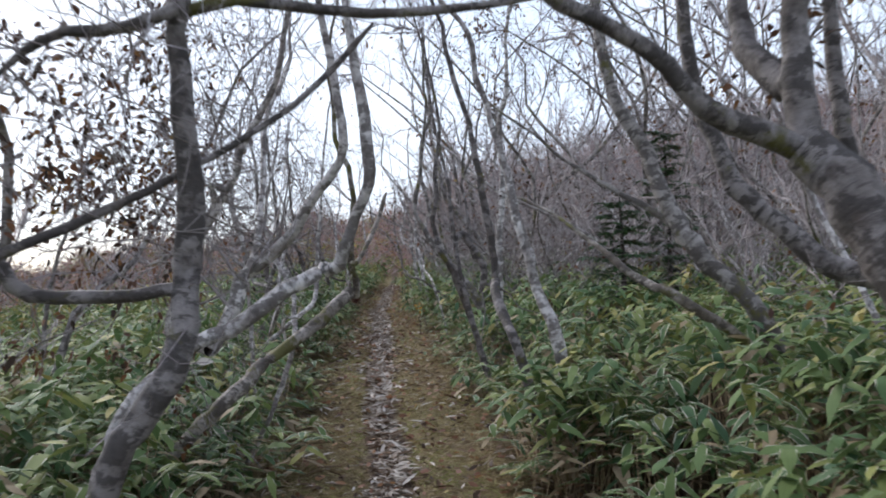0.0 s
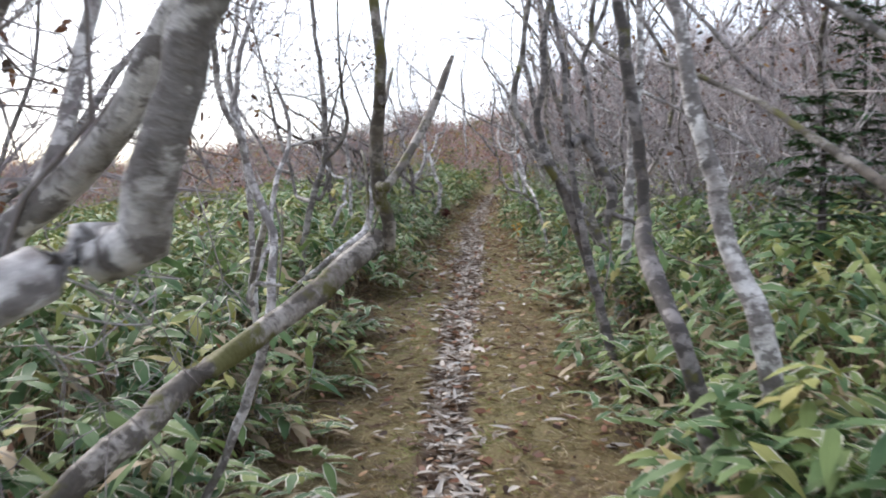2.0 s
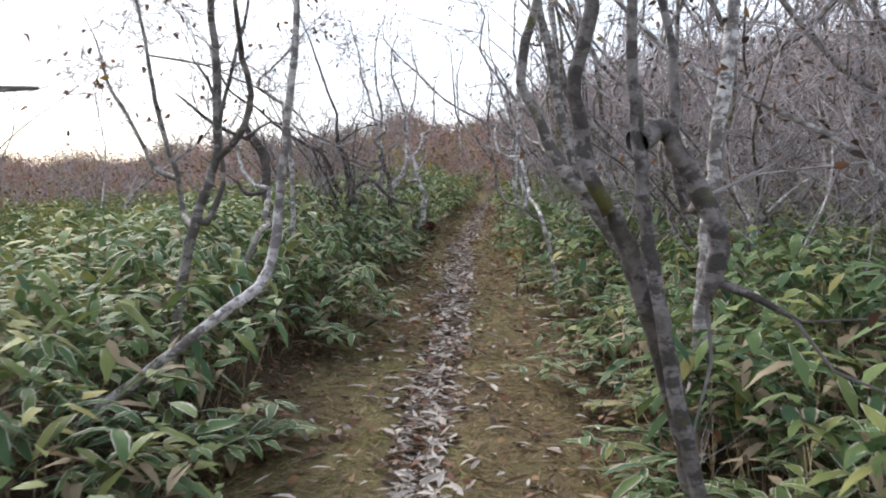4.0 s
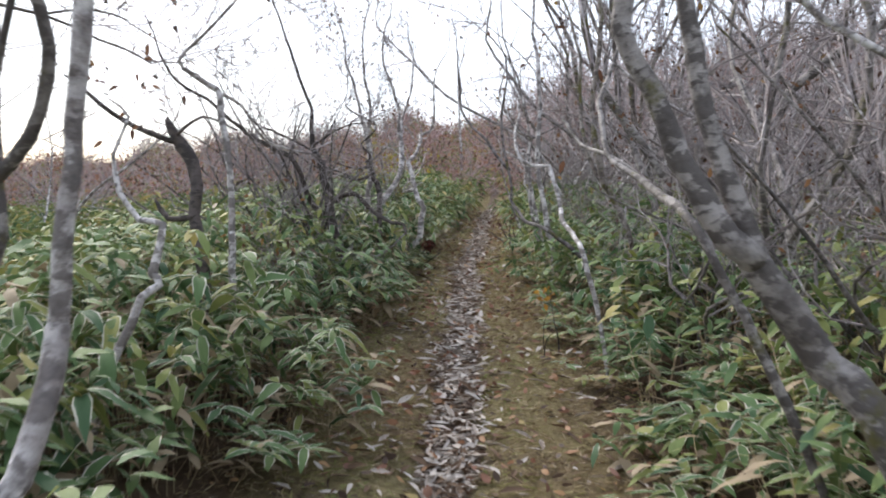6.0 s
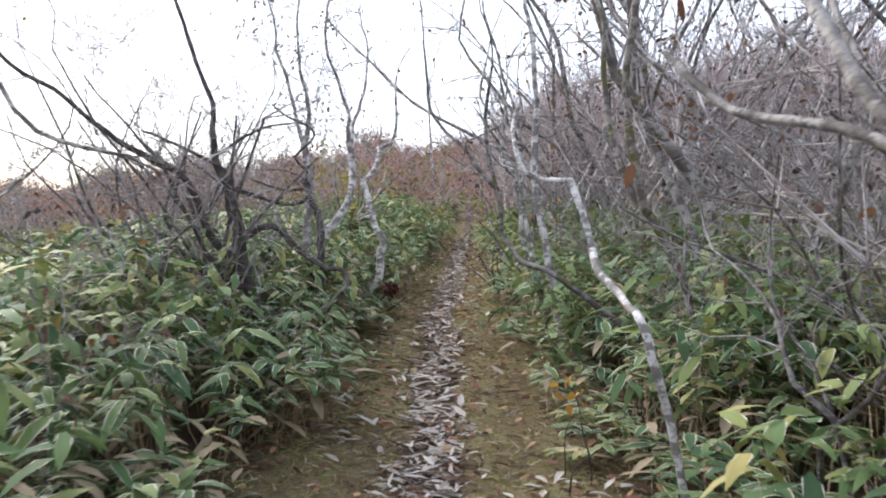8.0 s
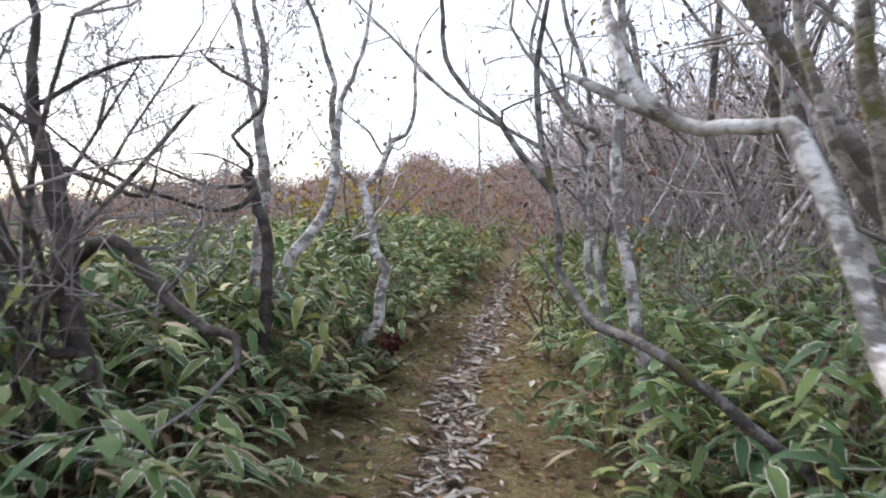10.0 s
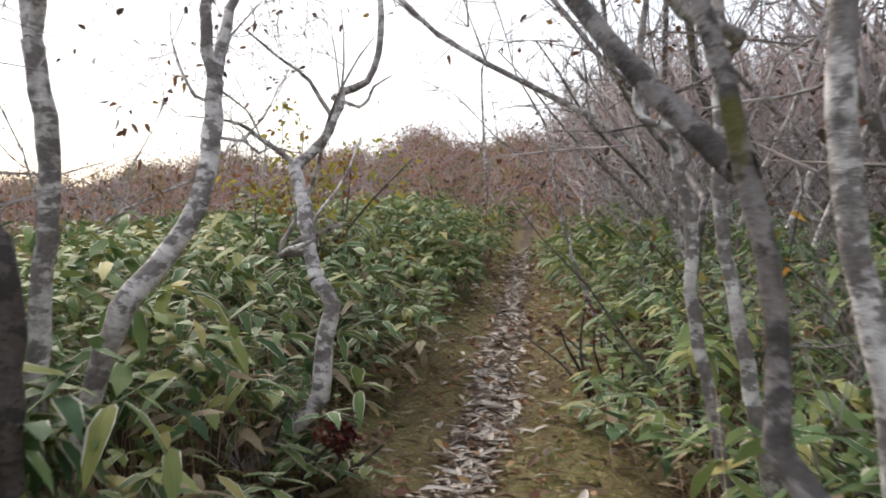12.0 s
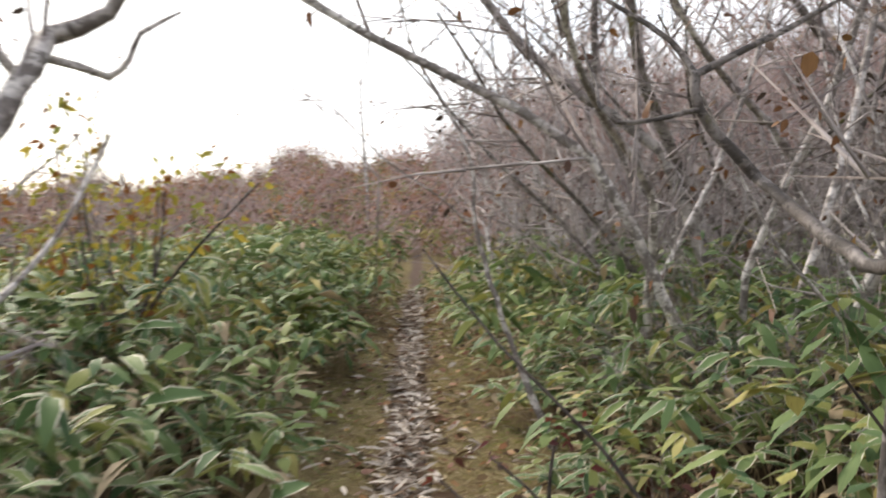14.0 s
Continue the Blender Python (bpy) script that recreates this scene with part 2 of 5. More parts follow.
def land(x, y):
    x, y = np.asarray(x, float), np.asarray(y, float)
    r = np.hypot(x, y - 8)
    az = np.degrees(np.arctan2(x, y - 8))
    el = np.interp(az, [-180, -90, -45, -30, -20, -12, -4, 1, 6, 12, 25, 60, 120, 180], [-1, -1, 0.2, 1.6, 3.0, 4.2, 5.3, 6.1, 7.2, 8.4, 10.5, 10, 0, -1])
    top = 2.0 + RIDGE * np.tan(np.radians(el)) + 0.7 * np.sin(az * 0.9) * np.cos(az * 0.37)
    k = np.minimum(1, 22 / np.maximum(r, 1e-3))
    z0 = near_land(x * k, 8 + (y - 8) * k)
    t = np.clip((r - 22) / (RIDGE - 22), 0, 1)
    z = z0 + (top - z0) * t ** 1.55
    z = np.where(r > RIDGE, np.maximum(top - (r - RIDGE) * 0.06, np.minimum(top, -2.0)), z)
    roll = np.sin(x * 1.7 + 0.6 * y) * np.cos(y * 1.3 - 0.4 * x)
    return z + 0.03 * roll * smooth(0.8, 2.0, np.abs(x - trail_x(y)))


def np_mesh(name, V, F, uv=None, kind=None, mats=(), uvname="blade", shade=True):
    me = bpy.data.meshes.new(name)
    V, F = np.asarray(V, np.float32).reshape(-1, 3), np.asarray(F, np.int32)
    n = F.shape[1]
    me.vertices.add(len(V))
    me.vertices.foreach_set("co", V.ravel())
    me.loops.add(F.size)
    me.loops.foreach_set("vertex_index", F.ravel())
    me.polygons.add(len(F))
    me.polygons.foreach_set("loop_start", np.arange(0, F.size, n, dtype=np.int32))
    for nm, data in ((uvname, uv), ("kind", kind)):
        if data is not None:
            layer = me.uv_layers.new(name=nm)
            layer.data.foreach_set("uv", np.asarray(data, np.float32)[F.ravel()].ravel())
    me.polygons.foreach_set("use_smooth", np.full(len(F), shade))
    for m in mats:
        me.materials.append(m)
    me.update(calc_edges=True)
    me.validate()
    return me


us = np.concatenate([-np.geomspace(3000, 9, 26), np.arange(-8, -2, 0.5), np.arange(-2, 2.01, 0.08), np.arange(2.5, 8.1, 0.5), np.geomspace(9, 3000, 26)])
ys = np.concatenate([-np.geomspace(3000, 9, 18), np.arange(-8, 40, 0.33), np.arange(40, 130, 2.0), np.geomspace(132, 3000, 18)])
U, Y = np.meshgrid(us, ys)
X = U + trail_x(Y)
Z = land(X, Y) + 0.012 * np.sin(X * 23 + Y * 11) * np.sin(Y * 17 - X * 9) * (np.abs(U) < 3)
i, j = np.meshgrid(np.arange(len(ys) - 1), np.arange(len(us) - 1), indexing="ij")
a = (i * len(us) + j).ravel()
dist = np.hypot(X, Y - 8)
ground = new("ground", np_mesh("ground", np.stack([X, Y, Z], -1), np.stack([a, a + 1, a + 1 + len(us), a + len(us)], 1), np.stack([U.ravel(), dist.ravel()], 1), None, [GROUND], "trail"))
tagged(ground, "brown mossy hillside ground with a trodden earth rut", "ground", kind="structure")


# ---- leaves, stems and tubes ----
def rng_twist(n):
    return np.sin(np.arange(n) * 12.9898)[:, None]


def leaf_batch(P, D, N, L, W, droop, rnd, dead, fold=0.18, rows=(0.0, 0.3, 0.68, 1.0), prof=(0.10, 1.0, 0.72, 0.0)):
    """Blades: start P, direction D, upper side N, length L, width W. Gives vertices, triangles and both UV maps."""
    P, D, N = (np.asarray(v, float) for v in (P, D, N))
    n = len(P)
    D = D / np.linalg.norm(D, axis=1, keepdims=True)
    S = np.cross(D, N)
    S = S / np.maximum(np.linalg.norm(S, axis=1, keepdims=True), 1e-6)
    N = np.cross(S, D)
    L, W, droop = (np.broadcast_to(v, n)[:, None] for v in (L, W, droop))
    vs, uv = [], []
    if len(rows) == 4 and prof[0] == 0:
        down = np.array([0, 0, 1.0]) * L * droop
        a, c = P + D * L * 0.26 - down * 0.07, P + D * L * 0.66 - down * 0.44
        side, up = S * W * 0.5, N * W * fold * rng_twist(n)
        V = np.stack([P, a - side * 0.85 + up, a + side * 0.85 - up, c - side * 0.9, c + side * 0.9, P + D * L - down], 1).reshape(-1, 3)
        F = (np.arange(n)[:, None, None] * 6 + np.array([(0, 2, 1), (1, 2, 4), (1, 4, 3), (3, 4, 5)])[None]).reshape(-1, 3)
        K = np.repeat(np.stack([np.broadcast_to(rnd, n), np.broadcast_to(dead, n)], 1), 6, 0)
        return V, F, np.tile(np.array([(0.5, 0.0), (0.0, 0.32), (1.0, 0.32), (0.12, 0.7), (0.88, 0.7), (0.5, 1.0)]), (n, 1)), K
    if len(rows) == 2 and prof[0] == 0:
        k = 4
        mid = P + D * L * 0.45 - np.array([0, 0, 1.0]) * L * droop * 0.2
        side, up = S * W * 0.5, N * W * fold
        V = np.stack([P, mid - side + up, mid + side + up, P + D * L - np.array([0, 0, 1.0]) * L * droop], 1).reshape(-1, 3)
        F = (np.arange(n)[:, None, None] * 4 + np.array([(0, 3, 1), (0, 2, 3)])[None]).reshape(-1, 3)
        K = np.repeat(np.stack([np.broadcast_to(rnd, n), np.broadcast_to(dead, n)], 1), 4, 0)
        return V, F, np.tile(np.array([(0.5, 0.0), (0.0, 0.45), (1.0, 0.45), (0.5, 1.0)]), (n, 1)), K
    for s, p in zip(rows, prof):
        c = P + D * L * s - np.array([0, 0, 1.0]) * L * droop * s * s
        if p == 0:
            vs.append(c)
            uv.append((0.5, s))
            continue
        side, up = S * W * p * 0.5, N * W * p * fold
        vs += [c - side + up, c, c + side + up]
        uv += [(0.0, s), (0.5, s), (1.0, s)]
    k = len(vs)
    V = np.stack(vs, 1).reshape(-1, 3)
    f = []
    for r in range(len(rows) - 2):
        o = 3 * r
        f += [(o, o + 1, o + 4), (o, o + 4, o + 3), (o + 1, o + 2, o + 5), (o + 1, o + 5, o + 4)]
    o = 3 * (len(rows) - 2)
    f += [(o, o + 1, k - 1), (o + 1, o + 2, k - 1)]
    F = (np.arange(n)[:, None, None] * k + np.array(f)[None]).reshape(-1, 3)
    UV = np.tile(np.array(uv), (n, 1))
    K = np.repeat(np.stack([np.broadcast_to(rnd, n), np.broadcast_to(dead, n)], 1), k, 0)
    return V, F, UV, K


SHORT = dict(rows=(0.0, 0.45, 1.0), prof=(0.12, 1.0, 0.0))
SLIM = dict(rows=(0.0, 0.32, 0.7, 1.0), prof=(0.0, 1.0, 0.72, 0.0))
LITE = dict(rows=(0.0, 1.0), prof=(0.0, 0.0))


def merge(parts):
    """Joins several (V, F, UV, K) into one."""
    parts = [p for p in parts if len(p[0])]
    shift = np.cumsum([0] + [len(p[0]) for p in parts[:-1]])
    return (np.concatenate([p[0] for p in parts]), np.concatenate([p[1] + s for p, s in zip(parts, shift)]),
            np.concatenate([p[2] for p in parts]), np.concatenate([p[3] for p in parts]))


def spikes(A, B, R):
    """Thin three-sided tapering stems from A to B, radius R at the foot."""
    A, B = np.asarray(A, float), np.asarray(B, float)
    n = len(A)
    d = B - A
    s = np.cross(d, [0.3, 0.9, 0.2])
    s = s / np.maximum(np.linalg.norm(s, axis=1, keepdims=True), 1e-6)
    t = np.cross(s, d / np.maximum(np.linalg.norm(d, axis=1, keepdims=True), 1e-6))
    R = np.broadcast_to(R, n)[:, None]
    V = np.stack([A + s * R, A + (-0.5 * s + 0.87 * t) * R, A + (-0.5 * s - 0.87 * t) * R, B], 1).reshape(-1, 3)
    F = (np.arange(n)[:, None, None] * 4 + np.array([(0, 1, 3), (1, 2, 3), (2, 0, 3)])[None]).reshape(-1, 3)
    return V, F, np.zeros((4 * n, 2)), np.zeros((4 * n, 2))


class Tubes:
    """Gathers tapering tubes along polylines into one mesh."""

    def __init__(self):
        self.V, self.F, self.T, self.UV, self.n = [], [], [], [], 0

    def add(self, pts, radii, k):
        pts = np.asarray(pts, float)
        m = len(pts)
        tang = np.gradient(pts, axis=0)
        tang /= np.maximum(np.linalg.norm(tang, axis=1, keepdims=True), 1e-6)
        s = np.cross(tang, [0.45, 0.85, 0.27])
        s /= np.maximum(np.linalg.norm(s, axis=1, keepdims=True), 1e-6)
        t = np.cross(tang, s)
        ang = np.linspace(0, 2 * np.pi, k + 1)
        ring = s[:, None] * np.cos(ang)[None, :, None] + t[:, None] * np.sin(ang)[None, :, None]
        self.V.append((pts[:, None] + ring * np.asarray(radii)[:, None, None]).reshape(-1, 3))
        run = np.concatenate([[0], np.cumsum(np.linalg.norm(np.diff(pts, axis=0), axis=1))]) + self.n * 0.013
        self.UV.append(np.stack(np.broadcast_arrays(ang[None] / (2 * np.pi), run[:, None]), -1).reshape(-1, 2))
        i, j = np.meshgrid(np.arange(m - 1), np.arange(k), indexing="ij")
        a = (i * (k + 1) + j).ravel() + self.n
        self.F.append(np.stack([a, a + 1, a + k + 2, a + k + 1], 1))
        self.n += m * (k + 1)

    def loose(self, V, F):
        """Ready-made triangles, added as they are."""
        self.V.append(V)
        self.UV.append(np.tile([0.3, 0.3], (len(V), 1)))
        self.T.append(F + self.n)
        self.n += len(V)

    def mesh(self, name, mat, base=(0, 0, 0)):
        if self.T:
            F = np.concatenate([q for f in self.F for q in (f[:, (0, 1, 2)], f[:, (0, 2, 3)])] + self.T)
        else:
            F = np.concatenate(self.F)
        return np_mesh(name, np.concatenate(self.V) - np.asarray(base), F, np.concatenate(self.UV), None, [mat], "UVMap")


def spline(pts, step=0.07):
    """Catmull-Rom through the points, resampled."""
    p = np.asarray(pts, float)
    if len(p) < 3:
        n = max(2, int(np.linalg.norm(p[-1] - p[0]) / step))
        return p[0] + (p[-1] - p[0]) * np.linspace(0, 1, n)[:, None]
    q = np.vstack([2 * p[0] - p[1], p, 2 * p[-1] - p[-2]])
    out = []
    for a, b, c, d in zip(q, q[1:], q[2:], q[3:]):
        n = max(2, int(np.linalg.norm(c - b) / step))
        t = np.linspace(0, 1, n, endpoint=False)[:, None]
        out.append(0.5 * (2 * b + (c - a) * t + (2 * a - 5 * b + 4 * c - d) * t ** 2 + (3 * b - a - 3 * c + d) * t ** 3))
    return np.vstack(out + [p[-1:]])


def walk_x(y):
    return np.interp(y, [0, 3, 7, 9.5, 13, 15, 19, 26], [0, -0.05, -0.25, -0.62, -0.57, -0.78, -1.16, -1.4])


def over_trail(p, half=0.42, head=2.45):
    """Inside the space that walkers keep clear above the trail."""
    return abs(p[0] - walk_x(p[1])) < half and p[2] < head + 0.06 * p[1] and p[1] < 20


def overhangs(p):
    """A wider clear space further on, where the trees stand back."""
    return p[1] > 4.6 and abs(p[0] - walk_x(p[1])) < 0.75 and p[2] < 3.1 + 0.06 * p[1] and p[1] < 26


def grow(tubes, rng, p, d, length, r, level, tips, lift=0.25, wild=0.8, clear=True, seg=0.17):
    """One crooked twig with its side twigs."""
    n = max(3, int(length / seg))
    pts = [np.array(p, float)]
    d = d / np.linalg.norm(d)
    for s in range(n):
        d = d + rng.normal(0, wild * 0.42, 3) + np.array([0, 0, lift * 0.25])
        d /= np.linalg.norm(d)
        q = pts[-1] + d * length / n
        if clear and (over_trail(q) or overhangs(q)):
            break
        pts.append(q)
    if len(pts) < 3:
        return
    rad = np.linspace(r, max(0.0016, r * 0.3), len(pts))
    tubes.add(pts, rad, 5 if r > 0.014 else 3)
    tips.append((pts[-1], pts[-1] - pts[-2]))
    if level > 0:
        for _ in range(rng.integers(2, 5)):
            k = rng.integers(1, len(pts))
            side = (pts[k] - pts[k - 1]) / (length / n) + rng.normal(0, 0.75, 3)
            grow(tubes, rng, pts[k], side, length * rng.uniform(0.4, 0.75), max(0.002, rad[k] * 0.62), level - 1, tips, lift, wild, clear, seg)


LEAFY = dict(rows=(0.0, 0.3, 0.7, 1.0), prof=(0.3, 1.0, 0.7, 0.0))


def leaves_on(tips, rng, count, size, base, mat, name, shape=LEAFY):
    if not count or not tips:
        return None
    tips = [t for t in tips if not (abs(t[0][0] - float(trail_x(t[0][1]))) < 1.0 and t[0][1] < 21 and abs(base[0]) + abs(base[1]) > 0)] or tips[:1]
    pick = rng.integers(0, len(tips), count)
    P = np.array([tips[k][0] for k in pick]) + rng.normal(0, 0.035, (count, 3))
    D = np.array([tips[k][1] for k in pick])
    D = D / np.linalg.norm(D, axis=1, keepdims=True) + rng.normal(0, 0.6, (count, 3)) + np.array([0, 0, -0.5])
    N = rng.normal(0, 1, (count, 3)) + np.array([0, 0, 0.8])
    V, F, UV, K = leaf_batch(P - base, D, N, rng.uniform(0.7, 1.3, count) * size, rng.uniform(0.45, 0.7, count) * size, 0.25, rng.random(count), rng.random(count) * 0.7, **shape)
    return np_mesh(name, V, F, UV, K, [mat])


def tree_of(name, label, category, base, tubes, twigs, leaf_mesh, barkmat, group=""):
    root = new(name, tubes.mesh("trunk", barkmat, base))
    root.location = base
    tagged(root, label, category, group)
    if twigs.n:
        tagged(new("twigs", twigs.mesh("twigs", TWIG, base)), kind="stuff").parent = root
    if leaf_mesh:
        tagged(new("leaves", leaf_mesh), kind="stuff").parent = root
    return root


BIRCHES = []


def birch(style, label, limbs):
    """A tree from its limbs: radius at both ends and the points that each limb runs through. The first limb is led down to the ground."""
    rng = np.random.default_rng(100 + len(BIRCHES))
    tubes, twigs, tips = Tubes(), Tubes(), []
    foot, lines = None, []
    for k, (r0, r1, *pts) in enumerate(limbs):
        pts = [np.array(p) for p in pts]
        if k == 0:
            d = pts[0] - pts[1]
            d /= np.linalg.norm(d)
            if d[2] < -0.6:
                d = d * np.array([0.5, 0.5, 1.0])
            d[2] = min(d[2], -0.4)
            d /= np.linalg.norm(d)
            drop = pts[0][2] - float(land(pts[0][0], pts[0][1]))
            run = max(0.05, drop) / -d[2]
            low = pts[0] + d * run * 0.9
            low[1] = max(low[1], pts[0][1])
            u = low[0] - float(trail_x(low[1]))
            aside = min(0.45, max(0.0, 1.05 - abs(u))) * np.sign(u)
            low[0] += aside
            low[2] = float(land(low[0], low[1])) - 0.08
            foot = low.copy()
            half = pts[0] + d * run * 0.45
            half[1] = max(half[1], pts[0][1])
            half[0] += 0.35 * aside
            pts = [low, half] + pts
        elif lines:
            every = np.vstack(lines)
            gap = np.linalg.norm(every - pts[0], axis=1)
            if 0.02 < gap.min() < 0.7:
                pts = [every[gap.argmin()]] + pts
        own = len(pts)
        leads_on = any(np.linalg.norm(np.array(other[2]) - pts[-1]) < 0.05 for j, other in enumerate(limbs) if j != k)
        r_end = r1
        if not leads_on and r1 > 0.0095 and style not in ("snag", "stub") and pts[-1][2] > pts[-2][2]:
            d = pts[-1] - pts[-2]
            d /= np.linalg.norm(d)
            steps = int(np.clip(r1 * 420, 4, 10))
            for _ in range(steps):
                d = d + rng.normal(0, 0.17, 3) + np.array([0, 0, 0.14])
                if over_trail(pts[-1] + d * 0.2):
                    d[0] += 0.35 * np.sign(pts[-1][0] - trail_x(pts[-1][1]))
                d /= np.linalg.norm(d)
                ahead = pts[-1] + d * 0.2
                if over_trail(ahead):
                    d = np.array([0.12 * np.sign(pts[-1][0] - walk_x(pts[-1][1])), 0.05, 1.0])
                    d /= np.linalg.norm(d)
                    ahead = pts[-1] + d * 0.2
                if over_trail(ahead, 0.16):
                    break
                pts.append(pts[-1] + d * 0.2)
            r_end = r1 * 0.35
        line = spline(pts)
        lines.append(line)
        line[2:-1] += rng.normal(0, 0.10 * min(r0, r1) + 0.001, (max(0, len(line) - 3), 3))
        cut = max(2, int(len(line) * (own - 1) / (len(pts) - 1)))
        rad = np.concatenate([np.linspace(r0, r1, cut), np.linspace(r1, r_end, len(line) - cut)])
        r1 = r_end
        if k == 0:
            rad = rad * (1 + 0.25 * np.exp(-np.linspace(0, 14, len(line))))
        rad = rad * (1 + 0.10 * np.sin(np.arange(len(line)) * 0.55 + rng.uniform(0, 6)) * rng.uniform(0.4, 1.0) + 0.03 * rng.normal(0, 1, len(line)).clip(-1.2, 1.8))
        if not leads_on:
            rad[-1] *= 0.55
        tubes.add(line, rad, 10 if r0 > 0.03 else 7 if r0 > 0.012 else 5)
        lively = style not in ("snag", "stub")
        end_dir = line[-1] - line[-3]
        last = line[-1]
        if lively and not leads_on:
            for _ in range(2 if r1 > 0.009 else 1):
                grow(twigs, rng, last - end_dir * 0.2, end_dir / np.linalg.norm(end_dir) + rng.normal(0, 0.3, 3) + np.array([0, 0, 0.2]), rng.uniform(0.6, 1.2) * (1.0 if r1 > 0.006 else 0.5), min(0.008, r1 * 0.75), 2 if r1 > 0.005 else 1, tips)
        if (k > 0 or len(limbs) == 1) and r0 > 0.004:
            bushy = 4.5 if style == "dark" else (8.0 if limbs[0][2][0] < 0 else 3.0) if limbs[0][2][1] < 4.6 else 2.4 if limbs[0][2][0] < trail_x(limbs[0][2][1]) else 1.2
            count = int(len(line) * 0.07 * bushy * (1.0 if lively else 0.35) * (0.6 if r0 < 0.009 else 1.2)) + (1 if lively else 0)
            for _ in range(count):
                q = rng.integers(len(line) // 3, len(line))
                grow(twigs, rng, line[q], (line[q] - line[q - 1]) / np.linalg.norm(line[q] - line[q - 1]) + rng.normal(0, 0.8, 3), rng.uniform(0.3, 0.9) * (1.3 if bushy > 2 else 1.0), min(0.008, max(0.003, r1 * 0.45)), (3 if bushy > 2 else 2) if lively else 0, tips)
    leaf = leaves_on(tips, rng, 0 if style in ("snag", "dark", "stub") else min(1600 if limbs[0][2][1] < 4.6 else 160, 8 + len(tips)), 0.042, foot, BROWN_LEAF, "leaves")
    kinds = {"white": "pale peeling bark", "grey": "dark-blotched grey bark", "mossy": "olive moss on its bark", "snag": "bleached bare wood", "dark": "dark rough bark", "dusky": "dark grey-brown bark", "stub": "dark broken wood"}
    BIRCHES.append(tree_of("dead_birch" if style in ("snag", "stub") else "birch_tree", label[2:] + " with " + kinds[style], "tree", foot, tubes, twigs, leaf, BARK[style]))


# ---- trees beside the trail ----
birch("dusky", "a leaning grey birch", [
    (0.038, 0.035, (-0.80, 2.20, 1.15), (-0.75, 2.20, 1.24), (-0.67, 2.22, 1.36), (-0.64, 2.25, 1.48), (-0.64, 2.30, 1.62)),
    (0.035, 0.028, (-0.64, 2.30, 1.62), (-0.63, 2.29, 1.76), (-0.63, 2.27, 2.01), (-0.64, 2.26, 2.21), (-0.63, 2.25, 2.38)),
    (0.018, 0.019, (-0.64, 2.28, 1.58), (-0.76, 2.26, 1.56), (-0.88, 2.25, 1.56), (-1.01, 2.23, 1.57), (-1.06, 2.22, 1.63), (-1.09, 2.20, 1.70)),
    (0.014, 0.008, (-1.00, 2.00, 1.65), (-0.94, 2.10, 1.69), (-0.79, 2.20, 1.77), (-0.64, 2.30, 1.87), (-0.48, 2.40, 1.98), (-0.33, 2.50, 2.12), (-0.17, 2.60, 2.32)),
    (0.020, 0.010, (-0.61, 2.20, 2.26), (-0.75, 2.23, 2.22), (-0.91, 2.25, 2.22), (-1.03, 2.27, 2.18), (-1.12, 2.30, 2.12)),
    (0.021, 0.011, (-0.63, 2.30, 2.28), (-0.51, 2.36, 2.32), (-0.31, 2.42, 2.31), (-0.10, 2.48, 2.31), (0.22, 2.54, 2.35), (0.39, 2.60, 2.40))])
birch("white", "a twin birch", [
    (0.030, 0.030, (-1.12, 3.20, 1.15), (-1.04, 3.27, 1.26), (-0.91, 3.35, 1.39), (-0.80, 3.42, 1.43), (-0.65, 3.49, 1.54), (-0.48, 3.57, 1.64), (-0.45, 3.64, 1.66)),
    (0.026, 0.023, (-0.45, 3.62, 1.65), (-0.40, 3.60, 1.67), (-0.36, 3.57, 1.77), (-0.32, 3.55, 1.85), (-0.28, 3.52, 1.93), (-0.25, 3.50, 2.03)),
    (0.037, 0.031, (-1.03, 4.10, 1.34), (-0.97, 4.13, 1.44), (-0.93, 4.17, 1.56), (-0.90, 4.20, 1.66)),
    (0.030, 0.021, (-0.90, 4.20, 1.66), (-0.76, 4.17, 1.75), (-0.67, 4.13, 1.83), (-0.61, 4.10, 1.91), (-0.52, 4.07, 2.03), (-0.45, 4.03, 2.10), (-0.40, 4.00, 2.21)),
    (0.037, 0.020, (-1.32, 4.50, 1.41), (-1.26, 4.46, 1.59), (-1.16, 4.42, 1.83), (-1.04, 4.38, 2.01), (-0.96, 4.34, 2.13), (-0.92, 4.30, 2.23)),
    (0.019, 0.009, (-1.06, 4.30, 2.10), (-1.06, 4.38, 2.02), (-1.17, 4.45, 1.89), (-1.31, 4.52, 1.79), (-1.47, 4.60, 1.74)),
    (0.018, 0.015, (-0.89, 4.20, 1.66), (-0.84, 4.28, 1.81), (-0.84, 4.35, 1.99), (-0.83, 4.42, 2.14), (-0.84, 4.50, 2.29))])
